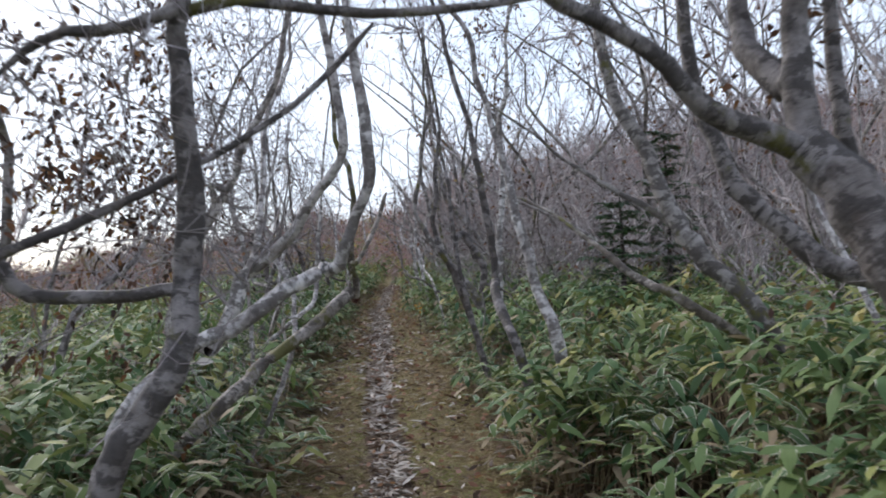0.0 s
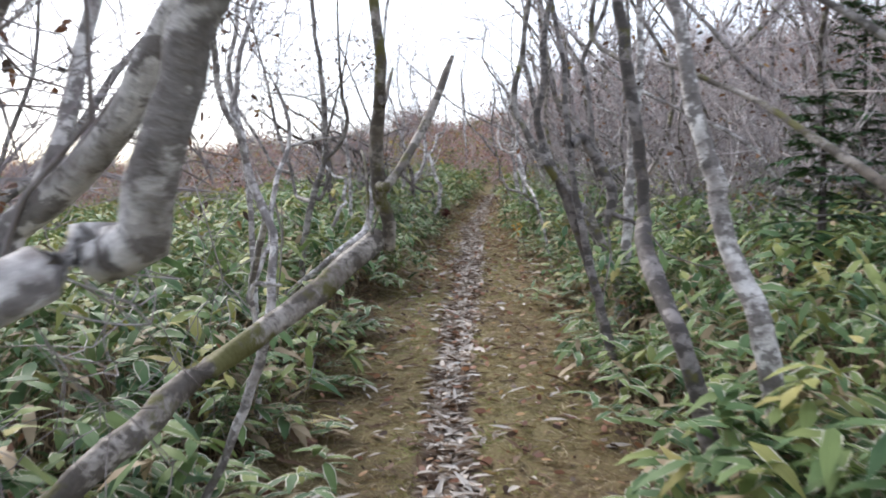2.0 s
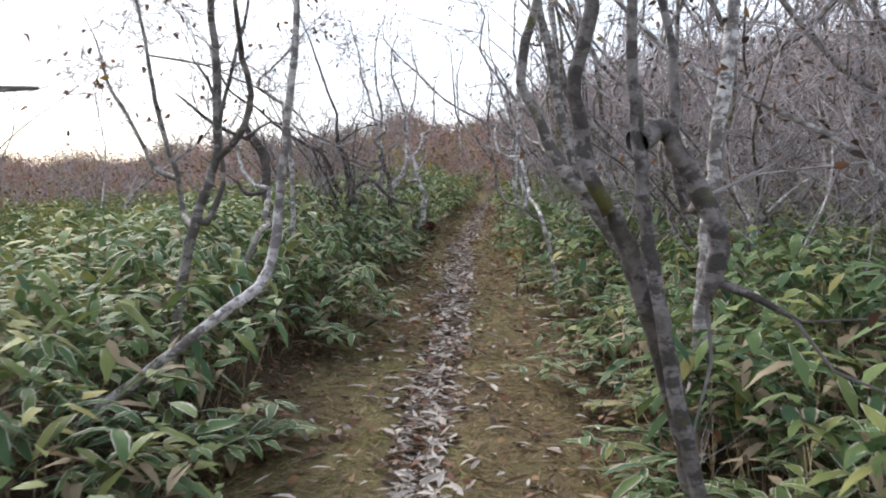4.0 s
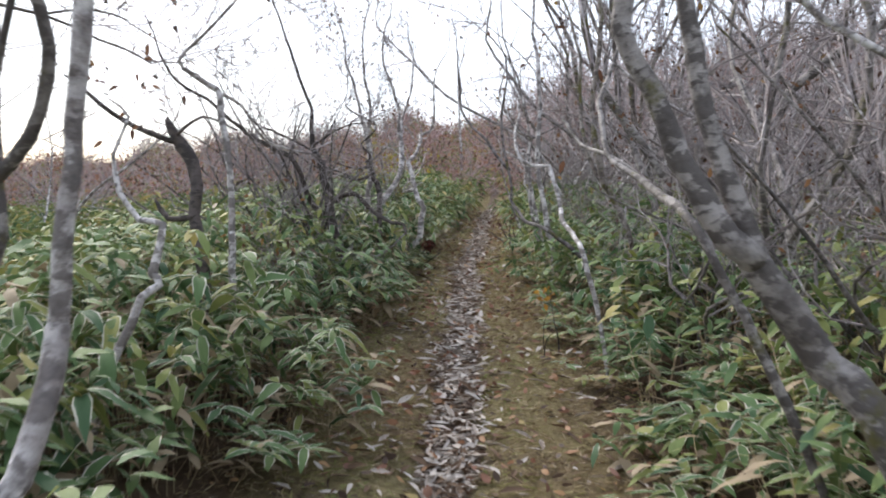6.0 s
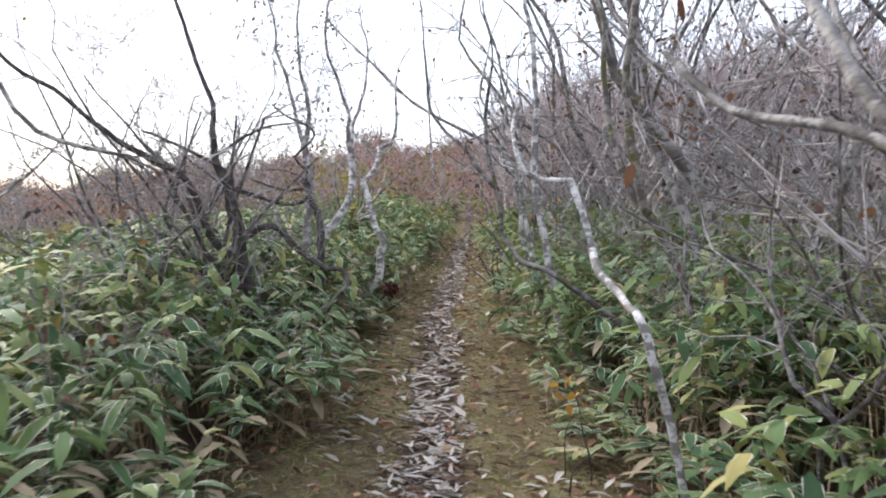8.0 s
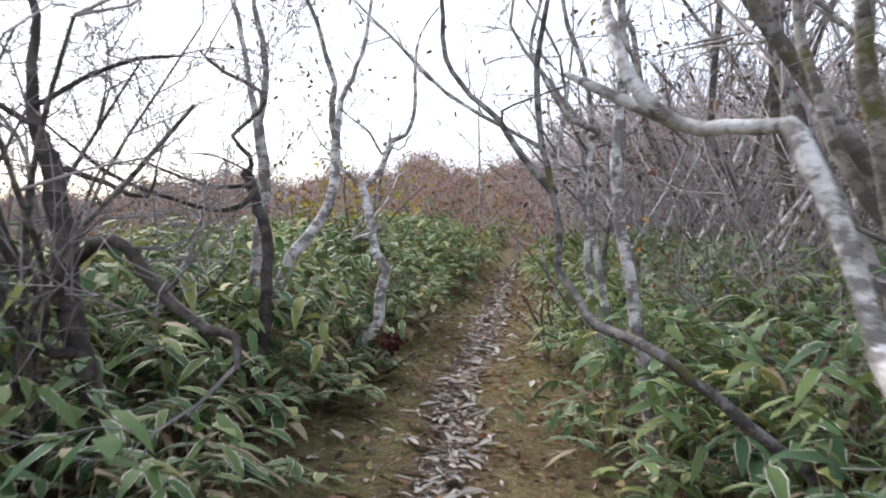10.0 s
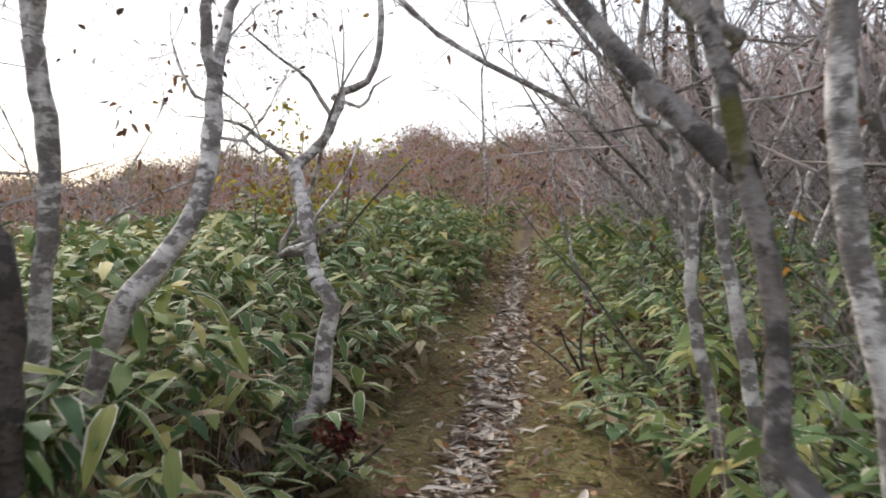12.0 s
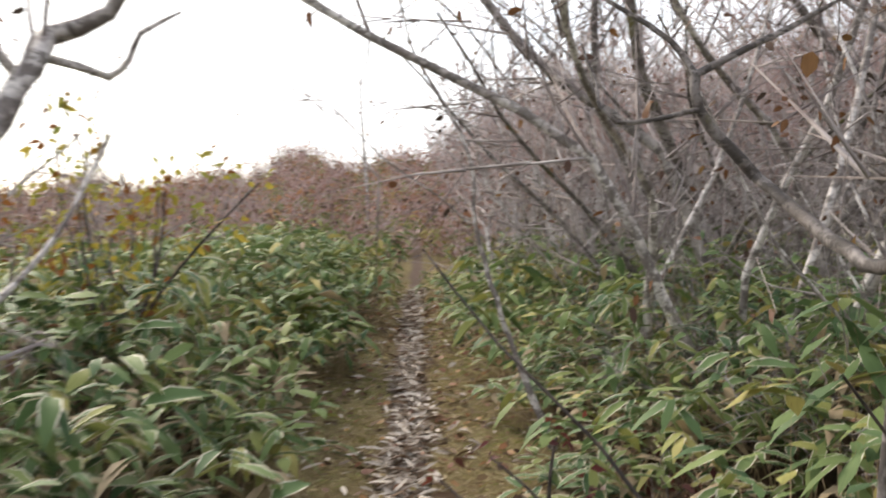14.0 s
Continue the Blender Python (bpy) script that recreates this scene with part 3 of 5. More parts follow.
birch("mossy", "a mossy birch", [
    (0.039, 0.040, (-1.25, 4.95, 0.95), (-1.07, 5.14, 1.12), (-1.03, 5.34, 1.19), (-0.90, 5.53, 1.29), (-0.74, 5.73, 1.42), (-0.57, 5.92, 1.59)),
    (0.029, 0.019, (-0.54, 5.92, 1.56), (-0.53, 5.87, 1.64), (-0.55, 5.81, 1.72), (-0.55, 5.76, 1.83), (-0.54, 5.71, 1.96), (-0.52, 5.65, 2.06), (-0.51, 5.60, 2.15)),
    (0.018, 0.013, (-0.51, 5.70, 1.76), (-0.48, 5.78, 1.82), (-0.45, 5.86, 1.89), (-0.41, 5.94, 1.98), (-0.37, 6.02, 2.11), (-0.33, 6.10, 2.24)),
    (0.009, 0.006, (-0.50, 5.60, 2.01), (-0.50, 5.70, 2.08), (-0.50, 5.80, 2.16)),
    (0.007, 0.005, (-0.56, 5.70, 1.61), (-0.58, 5.75, 1.69), (-0.59, 5.80, 1.74), (-0.61, 5.85, 1.86), (-0.63, 5.90, 1.89))])
birch("white", "a slim crooked birch", [
    (0.017, 0.016, (-0.91, 5.70, 1.29), (-0.92, 5.78, 1.46), (-0.93, 5.85, 1.61), (-1.00, 5.92, 1.72), (-1.07, 6.00, 1.85)),
    (0.015, 0.011, (-1.07, 6.00, 1.85), (-1.09, 5.97, 1.97), (-1.13, 5.95, 2.04), (-1.15, 5.93, 2.14), (-1.15, 5.90, 2.24)),
    (0.015, 0.010, (-1.08, 6.00, 1.92), (-1.13, 6.03, 2.02), (-1.13, 6.07, 2.13), (-1.12, 6.10, 2.27)),
    (0.013, 0.011, (-1.17, 6.30, 1.32), (-1.12, 6.36, 1.50), (-1.11, 6.42, 1.56), (-1.13, 6.48, 1.66), (-1.11, 6.54, 1.84), (-1.08, 6.60, 1.95)),
    (0.010, 0.005, (-1.08, 6.60, 1.95), (-1.08, 6.60, 2.07), (-1.13, 6.60, 2.21), (-1.18, 6.60, 2.28)),
    (0.008, 0.005, (-1.08, 6.60, 1.95), (-1.02, 6.67, 1.98), (-0.93, 6.73, 2.00), (-0.85, 6.80, 2.01)),
    (0.011, 0.008, (-0.97, 5.80, 1.27), (-0.99, 5.77, 1.40), (-0.95, 5.73, 1.44), (-0.86, 5.70, 1.44))])
birch("white", "a slim white birch", [
    (0.019, 0.017, (-1.60, 7.60, 1.99), (-1.65, 7.62, 2.21), (-1.70, 7.65, 2.43), (-1.66, 7.67, 2.66), (-1.66, 7.70, 2.80))])
birch("white", "a leaning birch", [
    (0.043, 0.037, (0.73, 5.95, 1.30), (0.66, 6.03, 1.49), (0.58, 6.10, 1.85)),
    (0.034, 0.025, (0.58, 6.10, 1.85), (0.52, 6.13, 2.12), (0.48, 6.17, 2.37), (0.41, 6.20, 2.64))])
birch("dusky", "a leaning birch with a black burl", [
    (0.041, 0.032, (0.47, 6.00, 1.24), (0.44, 6.17, 1.35), (0.39, 6.33, 1.51), (0.40, 6.50, 1.63)),
    (0.028, 0.026, (0.40, 6.50, 1.63), (0.39, 6.51, 1.79), (0.37, 6.53, 2.03), (0.34, 6.54, 2.19), (0.32, 6.55, 2.39)),
    (0.019, 0.011, (0.34, 6.60, 2.28), (0.30, 6.75, 2.33), (0.21, 6.90, 2.44))])
birch("white", "a pale birch", [
    (0.049, 0.038, (0.68, 9.90, 2.15), (0.71, 9.90, 2.45), (0.74, 9.90, 2.85), (0.73, 9.90, 3.25))])
birch("dusky", "a stout grey birch", [
    (0.031, 0.026, (0.12, 8.34, 1.79), (0.08, 8.32, 1.85), (0.04, 8.30, 1.91), (0.00, 8.30, 2.00)),
    (0.026, 0.023, (0.00, 8.30, 2.00), (-0.01, 8.30, 2.07), (-0.02, 8.30, 2.14), (-0.03, 8.30, 2.25))])
birch("dusky", "a birch with a broken limb", [
    (0.029, 0.023, (0.19, 8.30, 1.79), (0.17, 8.30, 1.95), (0.16, 8.30, 2.06), (0.15, 8.30, 2.17), (0.13, 8.30, 2.31)),
    (0.038, 0.031, (0.24, 8.40, 2.11), (0.27, 8.41, 2.05), (0.37, 8.41, 1.90), (0.42, 8.41, 1.74), (0.38, 8.42, 1.57)),
    (0.018, 0.009, (0.40, 8.42, 1.65), (0.53, 8.36, 1.60), (0.64, 8.30, 1.54)),
    (0.020, 0.017, (0.35, 8.60, 1.86), (0.31, 8.60, 2.05), (0.29, 8.60, 2.33), (0.29, 8.60, 2.39))])
birch("grey", "a forked pale birch", [
    (0.046, 0.040, (0.36, 10.05, 1.60), (0.27, 10.10, 1.70), (0.19, 10.10, 1.82), (0.09, 10.10, 1.95)),
    (0.034, 0.024, (0.11, 10.10, 1.94), (0.03, 10.12, 2.14), (-0.02, 10.14, 2.30), (-0.07, 10.16, 2.52)),
    (0.036, 0.025, (0.08, 10.08, 1.96), (-0.02, 10.08, 2.06), (-0.08, 10.10, 2.18), (-0.16, 10.10, 2.34), (-0.23, 10.10, 2.48))])
birch("grey", "a bundle of grey stems", [
    (0.027, 0.026, (-1.89, 10.00, 1.50), (-1.82, 10.00, 1.80), (-1.73, 10.00, 2.07), (-1.72, 10.00, 2.30), (-1.74, 10.00, 2.65)),
    (0.020, 0.014, (-1.73, 10.00, 2.07), (-1.59, 9.95, 2.19), (-1.52, 9.90, 2.39), (-1.55, 9.85, 2.55), (-1.54, 9.80, 2.60)),
    (0.021, 0.015, (-2.13, 10.60, 1.80), (-2.17, 10.62, 2.00), (-2.26, 10.65, 2.21), (-2.36, 10.67, 2.59), (-2.40, 10.70, 2.79)),
    (0.019, 0.011, (-2.22, 10.70, 2.00), (-2.37, 10.77, 2.06), (-2.52, 10.83, 2.29), (-2.66, 10.90, 2.46)),
    (0.022, 0.012, (-1.77, 10.00, 1.75), (-1.69, 10.00, 1.95), (-1.70, 10.00, 2.09), (-1.71, 10.00, 2.23)),
    (0.009, 0.005, (-1.73, 10.00, 2.35), (-1.74, 9.90, 2.46), (-1.78, 9.80, 2.54)),
    (0.007, 0.005, (-2.38, 10.70, 2.70), (-2.15, 11.00, 2.69), (-2.04, 11.20, 2.64), (-1.95, 11.22, 2.61), (-1.86, 11.25, 2.56)),
    (0.006, 0.004, (-2.15, 11.00, 2.69), (-2.02, 11.10, 2.73), (-1.90, 11.15, 2.70))])
birch("white", "a slender birch", [
    (0.024, 0.023, (-1.39, 9.20, 1.42), (-1.28, 9.28, 1.51), (-1.24, 9.37, 1.66), (-1.25, 9.45, 1.82)),
    (0.021, 0.017, (-1.25, 9.45, 1.82), (-1.22, 9.43, 2.10), (-1.20, 9.42, 2.32), (-1.17, 9.40, 2.53))])
birch("stub", "a broken stump with side branches", [
    (0.035, 0.042, (-2.42, 13.30, 1.76), (-2.47, 13.33, 1.97), (-2.48, 13.37, 2.22), (-2.59, 13.40, 2.40)),
    (0.039, 0.012, (-2.59, 13.40, 2.40), (-2.67, 13.40, 2.52), (-2.68, 13.40, 2.57)),
    (0.021, 0.010, (-2.61, 13.40, 2.41), (-2.77, 13.30, 2.47), (-2.94, 13.20, 2.57), (-3.19, 13.10, 2.78)),
    (0.023, 0.015, (-2.47, 13.30, 1.97), (-2.64, 13.35, 1.94), (-2.75, 13.40, 2.06)),
    (0.012, 0.006, (-2.65, 13.40, 2.43), (-2.42, 13.30, 2.56), (-2.17, 13.20, 2.48))])
birch("white", "a slim birch bending over", [
    (0.024, 0.019, (-2.19, 13.20, 1.80), (-2.21, 13.20, 2.24), (-2.27, 13.20, 2.59), (-2.29, 13.20, 2.71)),
    (0.017, 0.010, (-2.29, 13.20, 2.71), (-2.42, 13.13, 2.79), (-2.48, 13.07, 2.86), (-2.35, 13.00, 2.96)),
    (0.011, 0.006, (-2.29, 13.20, 2.70), (-2.17, 13.27, 2.63), (-2.03, 13.33, 2.43), (-1.74, 13.40, 2.35))])
birch("snag", "a twisted white stem", [
    (0.018, 0.017, (-1.98, 11.20, 1.43), (-1.91, 11.22, 1.58), (-1.89, 11.25, 1.68), (-1.83, 11.28, 1.73), (-1.87, 11.30, 1.77)),
    (0.020, 0.011, (-1.86, 11.30, 1.79), (-1.84, 11.33, 1.96), (-1.95, 11.37, 1.97), (-2.05, 11.40, 2.08)),
    (0.011, 0.005, (-2.05, 11.40, 2.08), (-2.09, 11.43, 2.23), (-2.05, 11.47, 2.38), (-2.15, 11.50, 2.46))])
birch("snag", "a bent white dead birch", [
    (0.016, 0.019, (-0.09, 14.20, 1.80), (-0.11, 14.38, 1.84), (-0.14, 14.55, 1.90), (-0.20, 14.72, 1.96), (-0.22, 14.90, 2.07)),
    (0.017, 0.016, (-0.22, 14.90, 2.07), (-0.26, 14.95, 2.23), (-0.30, 15.00, 2.35), (-0.32, 15.05, 2.40)),
    (0.014, 0.010, (-0.32, 15.05, 2.40), (-0.40, 15.11, 2.40), (-0.47, 15.18, 2.42), (-0.57, 15.24, 2.47), (-0.66, 15.30, 2.52)),
    (0.015, 0.008, (-0.53, 15.10, 2.44), (-0.58, 15.23, 2.57), (-0.59, 15.37, 2.70), (-0.56, 15.50, 2.85))])
birch("mossy", "a mossy birch stem", [
    (0.028, 0.025, (0.42, 16.00, 1.81), (0.36, 16.02, 1.98), (0.27, 16.03, 2.16), (0.19, 16.05, 2.29)),
    (0.032, 0.025, (0.18, 16.00, 2.29), (0.13, 16.00, 2.47), (0.09, 16.00, 2.69), (0.05, 16.00, 3.00))])
birch("dark", "a dark twisted branching tree", [
    (0.030, 0.031, (-2.19, 18.30, 2.24), (-2.25, 18.32, 2.38), (-2.28, 18.33, 2.49), (-2.34, 18.35, 2.58)),
    (0.014, 0.009, (-2.32, 18.35, 2.58), (-2.31, 18.34, 2.66), (-2.41, 18.33, 2.77), (-2.27, 18.33, 2.90), (-2.26, 18.32, 3.00), (-2.47, 18.31, 3.10), (-2.61, 18.30, 3.21)),
    (0.020, 0.011, (-2.26, 18.30, 2.48), (-2.32, 18.23, 2.39), (-2.46, 18.15, 2.36), (-2.61, 18.07, 2.40), (-2.74, 18.00, 2.44)),
    (0.014, 0.007, (-2.29, 18.30, 2.50), (-2.45, 18.20, 2.48), (-2.59, 18.10, 2.52), (-2.74, 18.00, 2.58)),
    (0.008, 0.004, (-2.30, 18.30, 2.57), (-2.45, 18.20, 2.64), (-2.62, 18.10, 2.64))])
birch("white", "a birch", [
    (0.037, 0.032, (-2.40, 18.80, 2.18), (-2.38, 18.79, 2.40), (-2.38, 18.78, 2.62), (-2.43, 18.77, 2.91)),
    (0.025, 0.019, (-2.43, 18.77, 2.91), (-2.51, 18.84, 3.12), (-2.60, 18.90, 3.43)),
    (0.025, 0.018, (-2.42, 18.77, 2.92), (-2.38, 18.73, 3.10), (-2.40, 18.70, 3.37))])
birch("white", "a curving birch", [
    (0.039, 0.036, (-2.26, 19.00, 2.12), (-2.21, 19.05, 2.20), (-2.15, 19.10, 2.31), (-2.08, 19.15, 2.46)),
    (0.034, 0.030, (-2.08, 19.15, 2.46), (-2.06, 19.20, 2.61), (-2.07, 19.25, 2.75), (-2.09, 19.30, 2.88)),
    (0.023, 0.019, (-2.09, 19.30, 2.88), (-2.12, 19.30, 2.98), (-2.13, 19.30, 3.12), (-2.12, 19.30, 3.24)),
    (0.022, 0.018, (-2.09, 19.30, 2.89), (-2.11, 19.40, 3.02), (-2.12, 19.50, 3.17), (-2.08, 19.60, 3.33)),
    (0.007, 0.004, (-2.16, 19.30, 2.83), (-2.29, 19.45, 2.97), (-2.39, 19.60, 3.11)),
    (0.006, 0.003, (-2.08, 19.30, 2.85), (-2.05, 19.50, 2.81), (-2.04, 19.70, 2.69))])
birch("white", "a forked white birch", [
    (0.040, 0.038, (-1.94, 20.20, 1.66), (-1.93, 20.21, 1.91), (-1.90, 20.23, 2.07), (-1.98, 20.24, 2.17)),
    (0.034, 0.030, (-1.98, 20.24, 2.17), (-2.05, 20.33, 2.36), (-2.11, 20.41, 2.55), (-2.17, 20.50, 2.68)),
    (0.030, 0.024, (-2.17, 20.50, 2.68), (-2.08, 20.63, 2.81), (-2.03, 20.77, 3.00), (-2.06, 20.90, 3.09)),
    (0.024, 0.015, (-2.06, 20.90, 3.09), (-1.93, 20.92, 3.15), (-1.88, 20.95, 3.30), (-1.87, 20.98, 3.48), (-1.89, 21.00, 3.63)),
    (0.017, 0.006, (-2.19, 20.50, 2.71), (-2.32, 20.43, 2.81), (-2.39, 20.37, 2.86), (-2.50, 20.30, 2.88)),
    (0.011, 0.005, (-2.09, 20.50, 2.37), (-2.11, 20.70, 2.46), (-2.03, 20.90, 2.65), (-1.98, 21.10, 2.91)),
    (0.015, 0.011, (-2.24, 20.50, 2.27), (-2.15, 20.45, 2.42), (-2.07, 20.40, 2.55)),
    (0.015, 0.006, (-2.11, 20.90, 2.98), (-2.19, 20.80, 3.13), (-2.35, 20.70, 3.25), (-2.46, 20.60, 3.34)),
    (0.018, 0.008, (-2.17, 20.30, 2.27), (-2.05, 20.25, 2.32), (-1.99, 20.20, 2.34)),
    (0.014, 0.006, (-2.10, 20.90, 3.06), (-2.08, 21.10, 3.07), (-2.03, 21.20, 3.06), (-1.98, 21.20, 3.10), (-1.95, 21.20, 3.17), (-1.86, 21.25, 3.24))])
birch("dusky", "a thin leaning birch", [
    (0.025, 0.018, (-0.28, 16.80, 1.87), (-0.38, 16.95, 1.91), (-0.50, 17.10, 1.94), (-0.56, 17.25, 2.02), (-0.66, 17.40, 2.15)),
    (0.016, 0.013, (-0.66, 17.40, 2.15), (-0.66, 17.42, 2.28), (-0.70, 17.44, 2.48), (-0.75, 17.46, 2.67), (-0.78, 17.48, 2.89), (-0.79, 17.50, 3.01)),
    (0.019, 0.013, (-0.70, 17.50, 2.48), (-0.86, 17.60, 2.66), (-0.95, 17.70, 2.80), (-1.09, 17.80, 2.92), (-1.23, 17.90, 3.11)),
    (0.008, 0.004, (-0.93, 17.60, 2.82), (-0.76, 17.75, 2.93), (-0.64, 17.90, 3.01))])
birch("white", "a pale birch with a dark base", [
    (0.038, 0.029, (-0.31, 18.10, 2.12), (-0.37, 18.11, 2.37), (-0.40, 18.12, 2.64), (-0.40, 18.14, 2.94), (-0.39, 18.15, 3.23)),
    (0.006, 0.004, (-0.35, 18.50, 2.74), (-0.51, 18.50, 2.71), (-0.61, 18.50, 2.69))])
birch("white", "a pale birch", [
    (0.026, 0.022, (-0.48, 18.90, 2.42), (-0.50, 18.89, 2.67), (-0.50, 18.89, 2.85), (-0.51, 18.88, 2.96)),
    (0.023, 0.013, (-0.47, 18.80, 2.92), (-0.62, 18.73, 2.97), (-0.71, 18.67, 3.07), (-0.86, 18.60, 3.32))])
birch("white", "a short broken birch", [
    (0.027, 0.020, (-0.48, 19.50, 2.21), (-0.48, 19.49, 2.40), (-0.53, 19.48, 2.60), (-0.56, 19.46, 2.74), (-0.61, 19.45, 2.77)),
    (0.015, 0.012, (-0.61, 19.45, 2.77), (-0.67, 19.47, 2.80), (-0.68, 19.48, 2.91), (-0.67, 19.50, 3.08))])
birch("dusky", "a sprawling grey shrub", [
    (0.017, 0.017, (-0.29, 20.60, 2.54), (-0.26, 20.83, 2.59), (-0.28, 21.07, 2.68), (-0.34, 21.30, 2.82)),
    (0.017, 0.014, (-0.34, 21.30, 2.82), (-0.49, 21.30, 3.00), (-0.50, 21.30, 3.09)),
    (0.012, 0.007, (-0.50, 21.30, 3.09), (-0.32, 21.40, 3.19), (-0.17, 21.50, 3.27), (0.03, 21.60, 3.39)),
    (0.011, 0.005, (-0.50, 21.30, 3.09), (-0.55, 21.37, 3.20), (-0.67, 21.43, 3.30), (-0.73, 21.50, 3.36)),
    (0.008, 0.004, (-0.77, 21.00, 2.92), (-0.80, 21.10, 3.03), (-0.82, 21.20, 3.15))])
birch("white", "a slim bare birch", [
    (0.022, 0.013, (-1.00, 24.00, 2.77), (-1.01, 24.00, 3.03), (-1.07, 24.00, 3.25), (-1.17, 24.00, 3.44))])
birch("white", "a tall thin bare pole", [
    (0.083, 0.050, (-3.50, 46.00, 4.41), (-3.59, 46.00, 5.49), (-3.68, 46.00, 6.82), (-3.71, 46.00, 7.32))])
birch("grey", "a dark leaning stem", [
    (0.017, 0.018, (0.17, 11.10, 1.94), (0.10, 11.30, 2.07), (0.05, 11.50, 2.13), (-0.03, 11.70, 2.21), (-0.12, 11.90, 2.30)),
    (0.013, 0.008, (0.01, 11.90, 2.22), (-0.09, 12.13, 2.31), (-0.20, 12.37, 2.37), (-0.29, 12.60, 2.52))])
birch("dark", "a spreading dark-stemmed tree", [
    (0.051, 0.042, (-2.26, 16.70, 1.58), (-2.36, 16.70, 1.86), (-2.41, 16.70, 2.15), (-2.49, 16.70, 2.47)),
    (0.030, 0.017, (-2.49, 16.70, 2.47), (-2.57, 16.73, 2.59), (-2.60, 16.75, 2.81), (-2.61, 16.77, 2.99), (-2.71, 16.80, 3.20)),
    (0.035, 0.022, (-2.36, 16.70, 1.91), (-2.56, 16.65, 2.07), (-2.64, 16.60, 2.31), (-2.75, 16.55, 2.51), (-2.89, 16.50, 2.57)),
    (0.027, 0.014, (-2.31, 16.60, 2.11), (-2.13, 16.52, 2.18), (-1.92, 16.44, 2.01), (-1.73, 16.36, 1.91), (-1.61, 16.28, 1.90), (-1.57, 16.20, 1.81)),
    (0.014, 0.006, (-2.52, 16.70, 2.66), (-2.39, 16.77, 2.77), (-2.24, 16.83, 2.85), (-2.09, 16.90, 2.88)),
    (0.025, 0.013, (-2.37, 16.60, 1.77), (-2.53, 16.57, 1.91), (-2.67, 16.53, 2.19), (-2.76, 16.50, 2.37)),
    (0.016, 0.008, (-2.50, 16.70, 2.54), (-2.73, 16.73, 2.66), (-2.99, 16.77, 2.77), (-3.12, 16.80, 2.81)),
    (0.014, 0.006, (-2.42, 16.70, 2.42), (-2.30, 16.77, 2.38), (-2.17, 16.83, 2.34), (-2.17, 16.90, 2.47))])
birch("dusky", "a large forked birch", [
    (0.085, 0.081, (1.21, 2.30, 1.43), (1.14, 2.37, 1.64), (1.09, 2.43, 1.78), (1.02, 2.50, 1.89)),
    (0.054, 0.037, (1.04, 2.50, 1.88), (1.02, 2.53, 2.00), (1.03, 2.57, 2.17), (1.05, 2.60, 2.44)),
    (0.037, 0.024, (1.02, 2.50, 1.88), (0.88, 2.46, 1.94), (0.72, 2.42, 2.00), (0.61, 2.38, 2.11), (0.47, 2.34, 2.20), (0.28, 2.30, 2.30)),
    (0.048, 0.036, (1.01, 2.60, 2.10), (0.97, 2.70, 2.19), (0.96, 2.80, 2.32), (0.98, 2.90, 2.54)),
    (0.031, 0.025, (1.28, 2.80, 1.82), (1.26, 2.83, 2.09), (1.27, 2.87, 2.31), (1.28, 2.90, 2.53))])
birch("dusky", "a grey leaning birch", [
    (0.049, 0.048, (1.82, 3.60, 1.49), (1.60, 3.70, 1.58), (1.42, 3.80, 1.77), (1.27, 3.90, 1.95)),
    (0.043, 0.033, (1.27, 3.90, 1.95), (1.17, 3.97, 2.31), (1.13, 4.03, 2.66), (1.14, 4.10, 2.99))])
birch("grey", "a pale leaning birch", [
    (0.064, 0.052, (1.76, 5.20, 1.42), (1.52, 5.33, 1.72), (1.38, 5.47, 2.04), (1.29, 5.60, 2.40)),
    (0.045, 0.039, (1.29, 5.60, 2.40), (1.13, 5.67, 2.74), (1.07, 5.73, 3.15), (1.05, 5.80, 3.58)),
    (0.027, 0.014, (1.50, 5.40, 1.79), (1.29, 5.53, 2.01), (1.01, 5.67, 2.21), (0.76, 5.80, 2.42))])
birch("mossy", "a low mossy limb", [
    (0.045, 0.025, (1.40, 5.40, 1.47), (1.30, 5.53, 1.54), (1.18, 5.67, 1.62), (1.07, 5.80, 1.76)),
    (0.018, 0.008, (1.07, 5.80, 1.76), (0.91, 6.07, 1.94), (0.75, 6.33, 2.11), (0.47, 6.60, 2.28))])


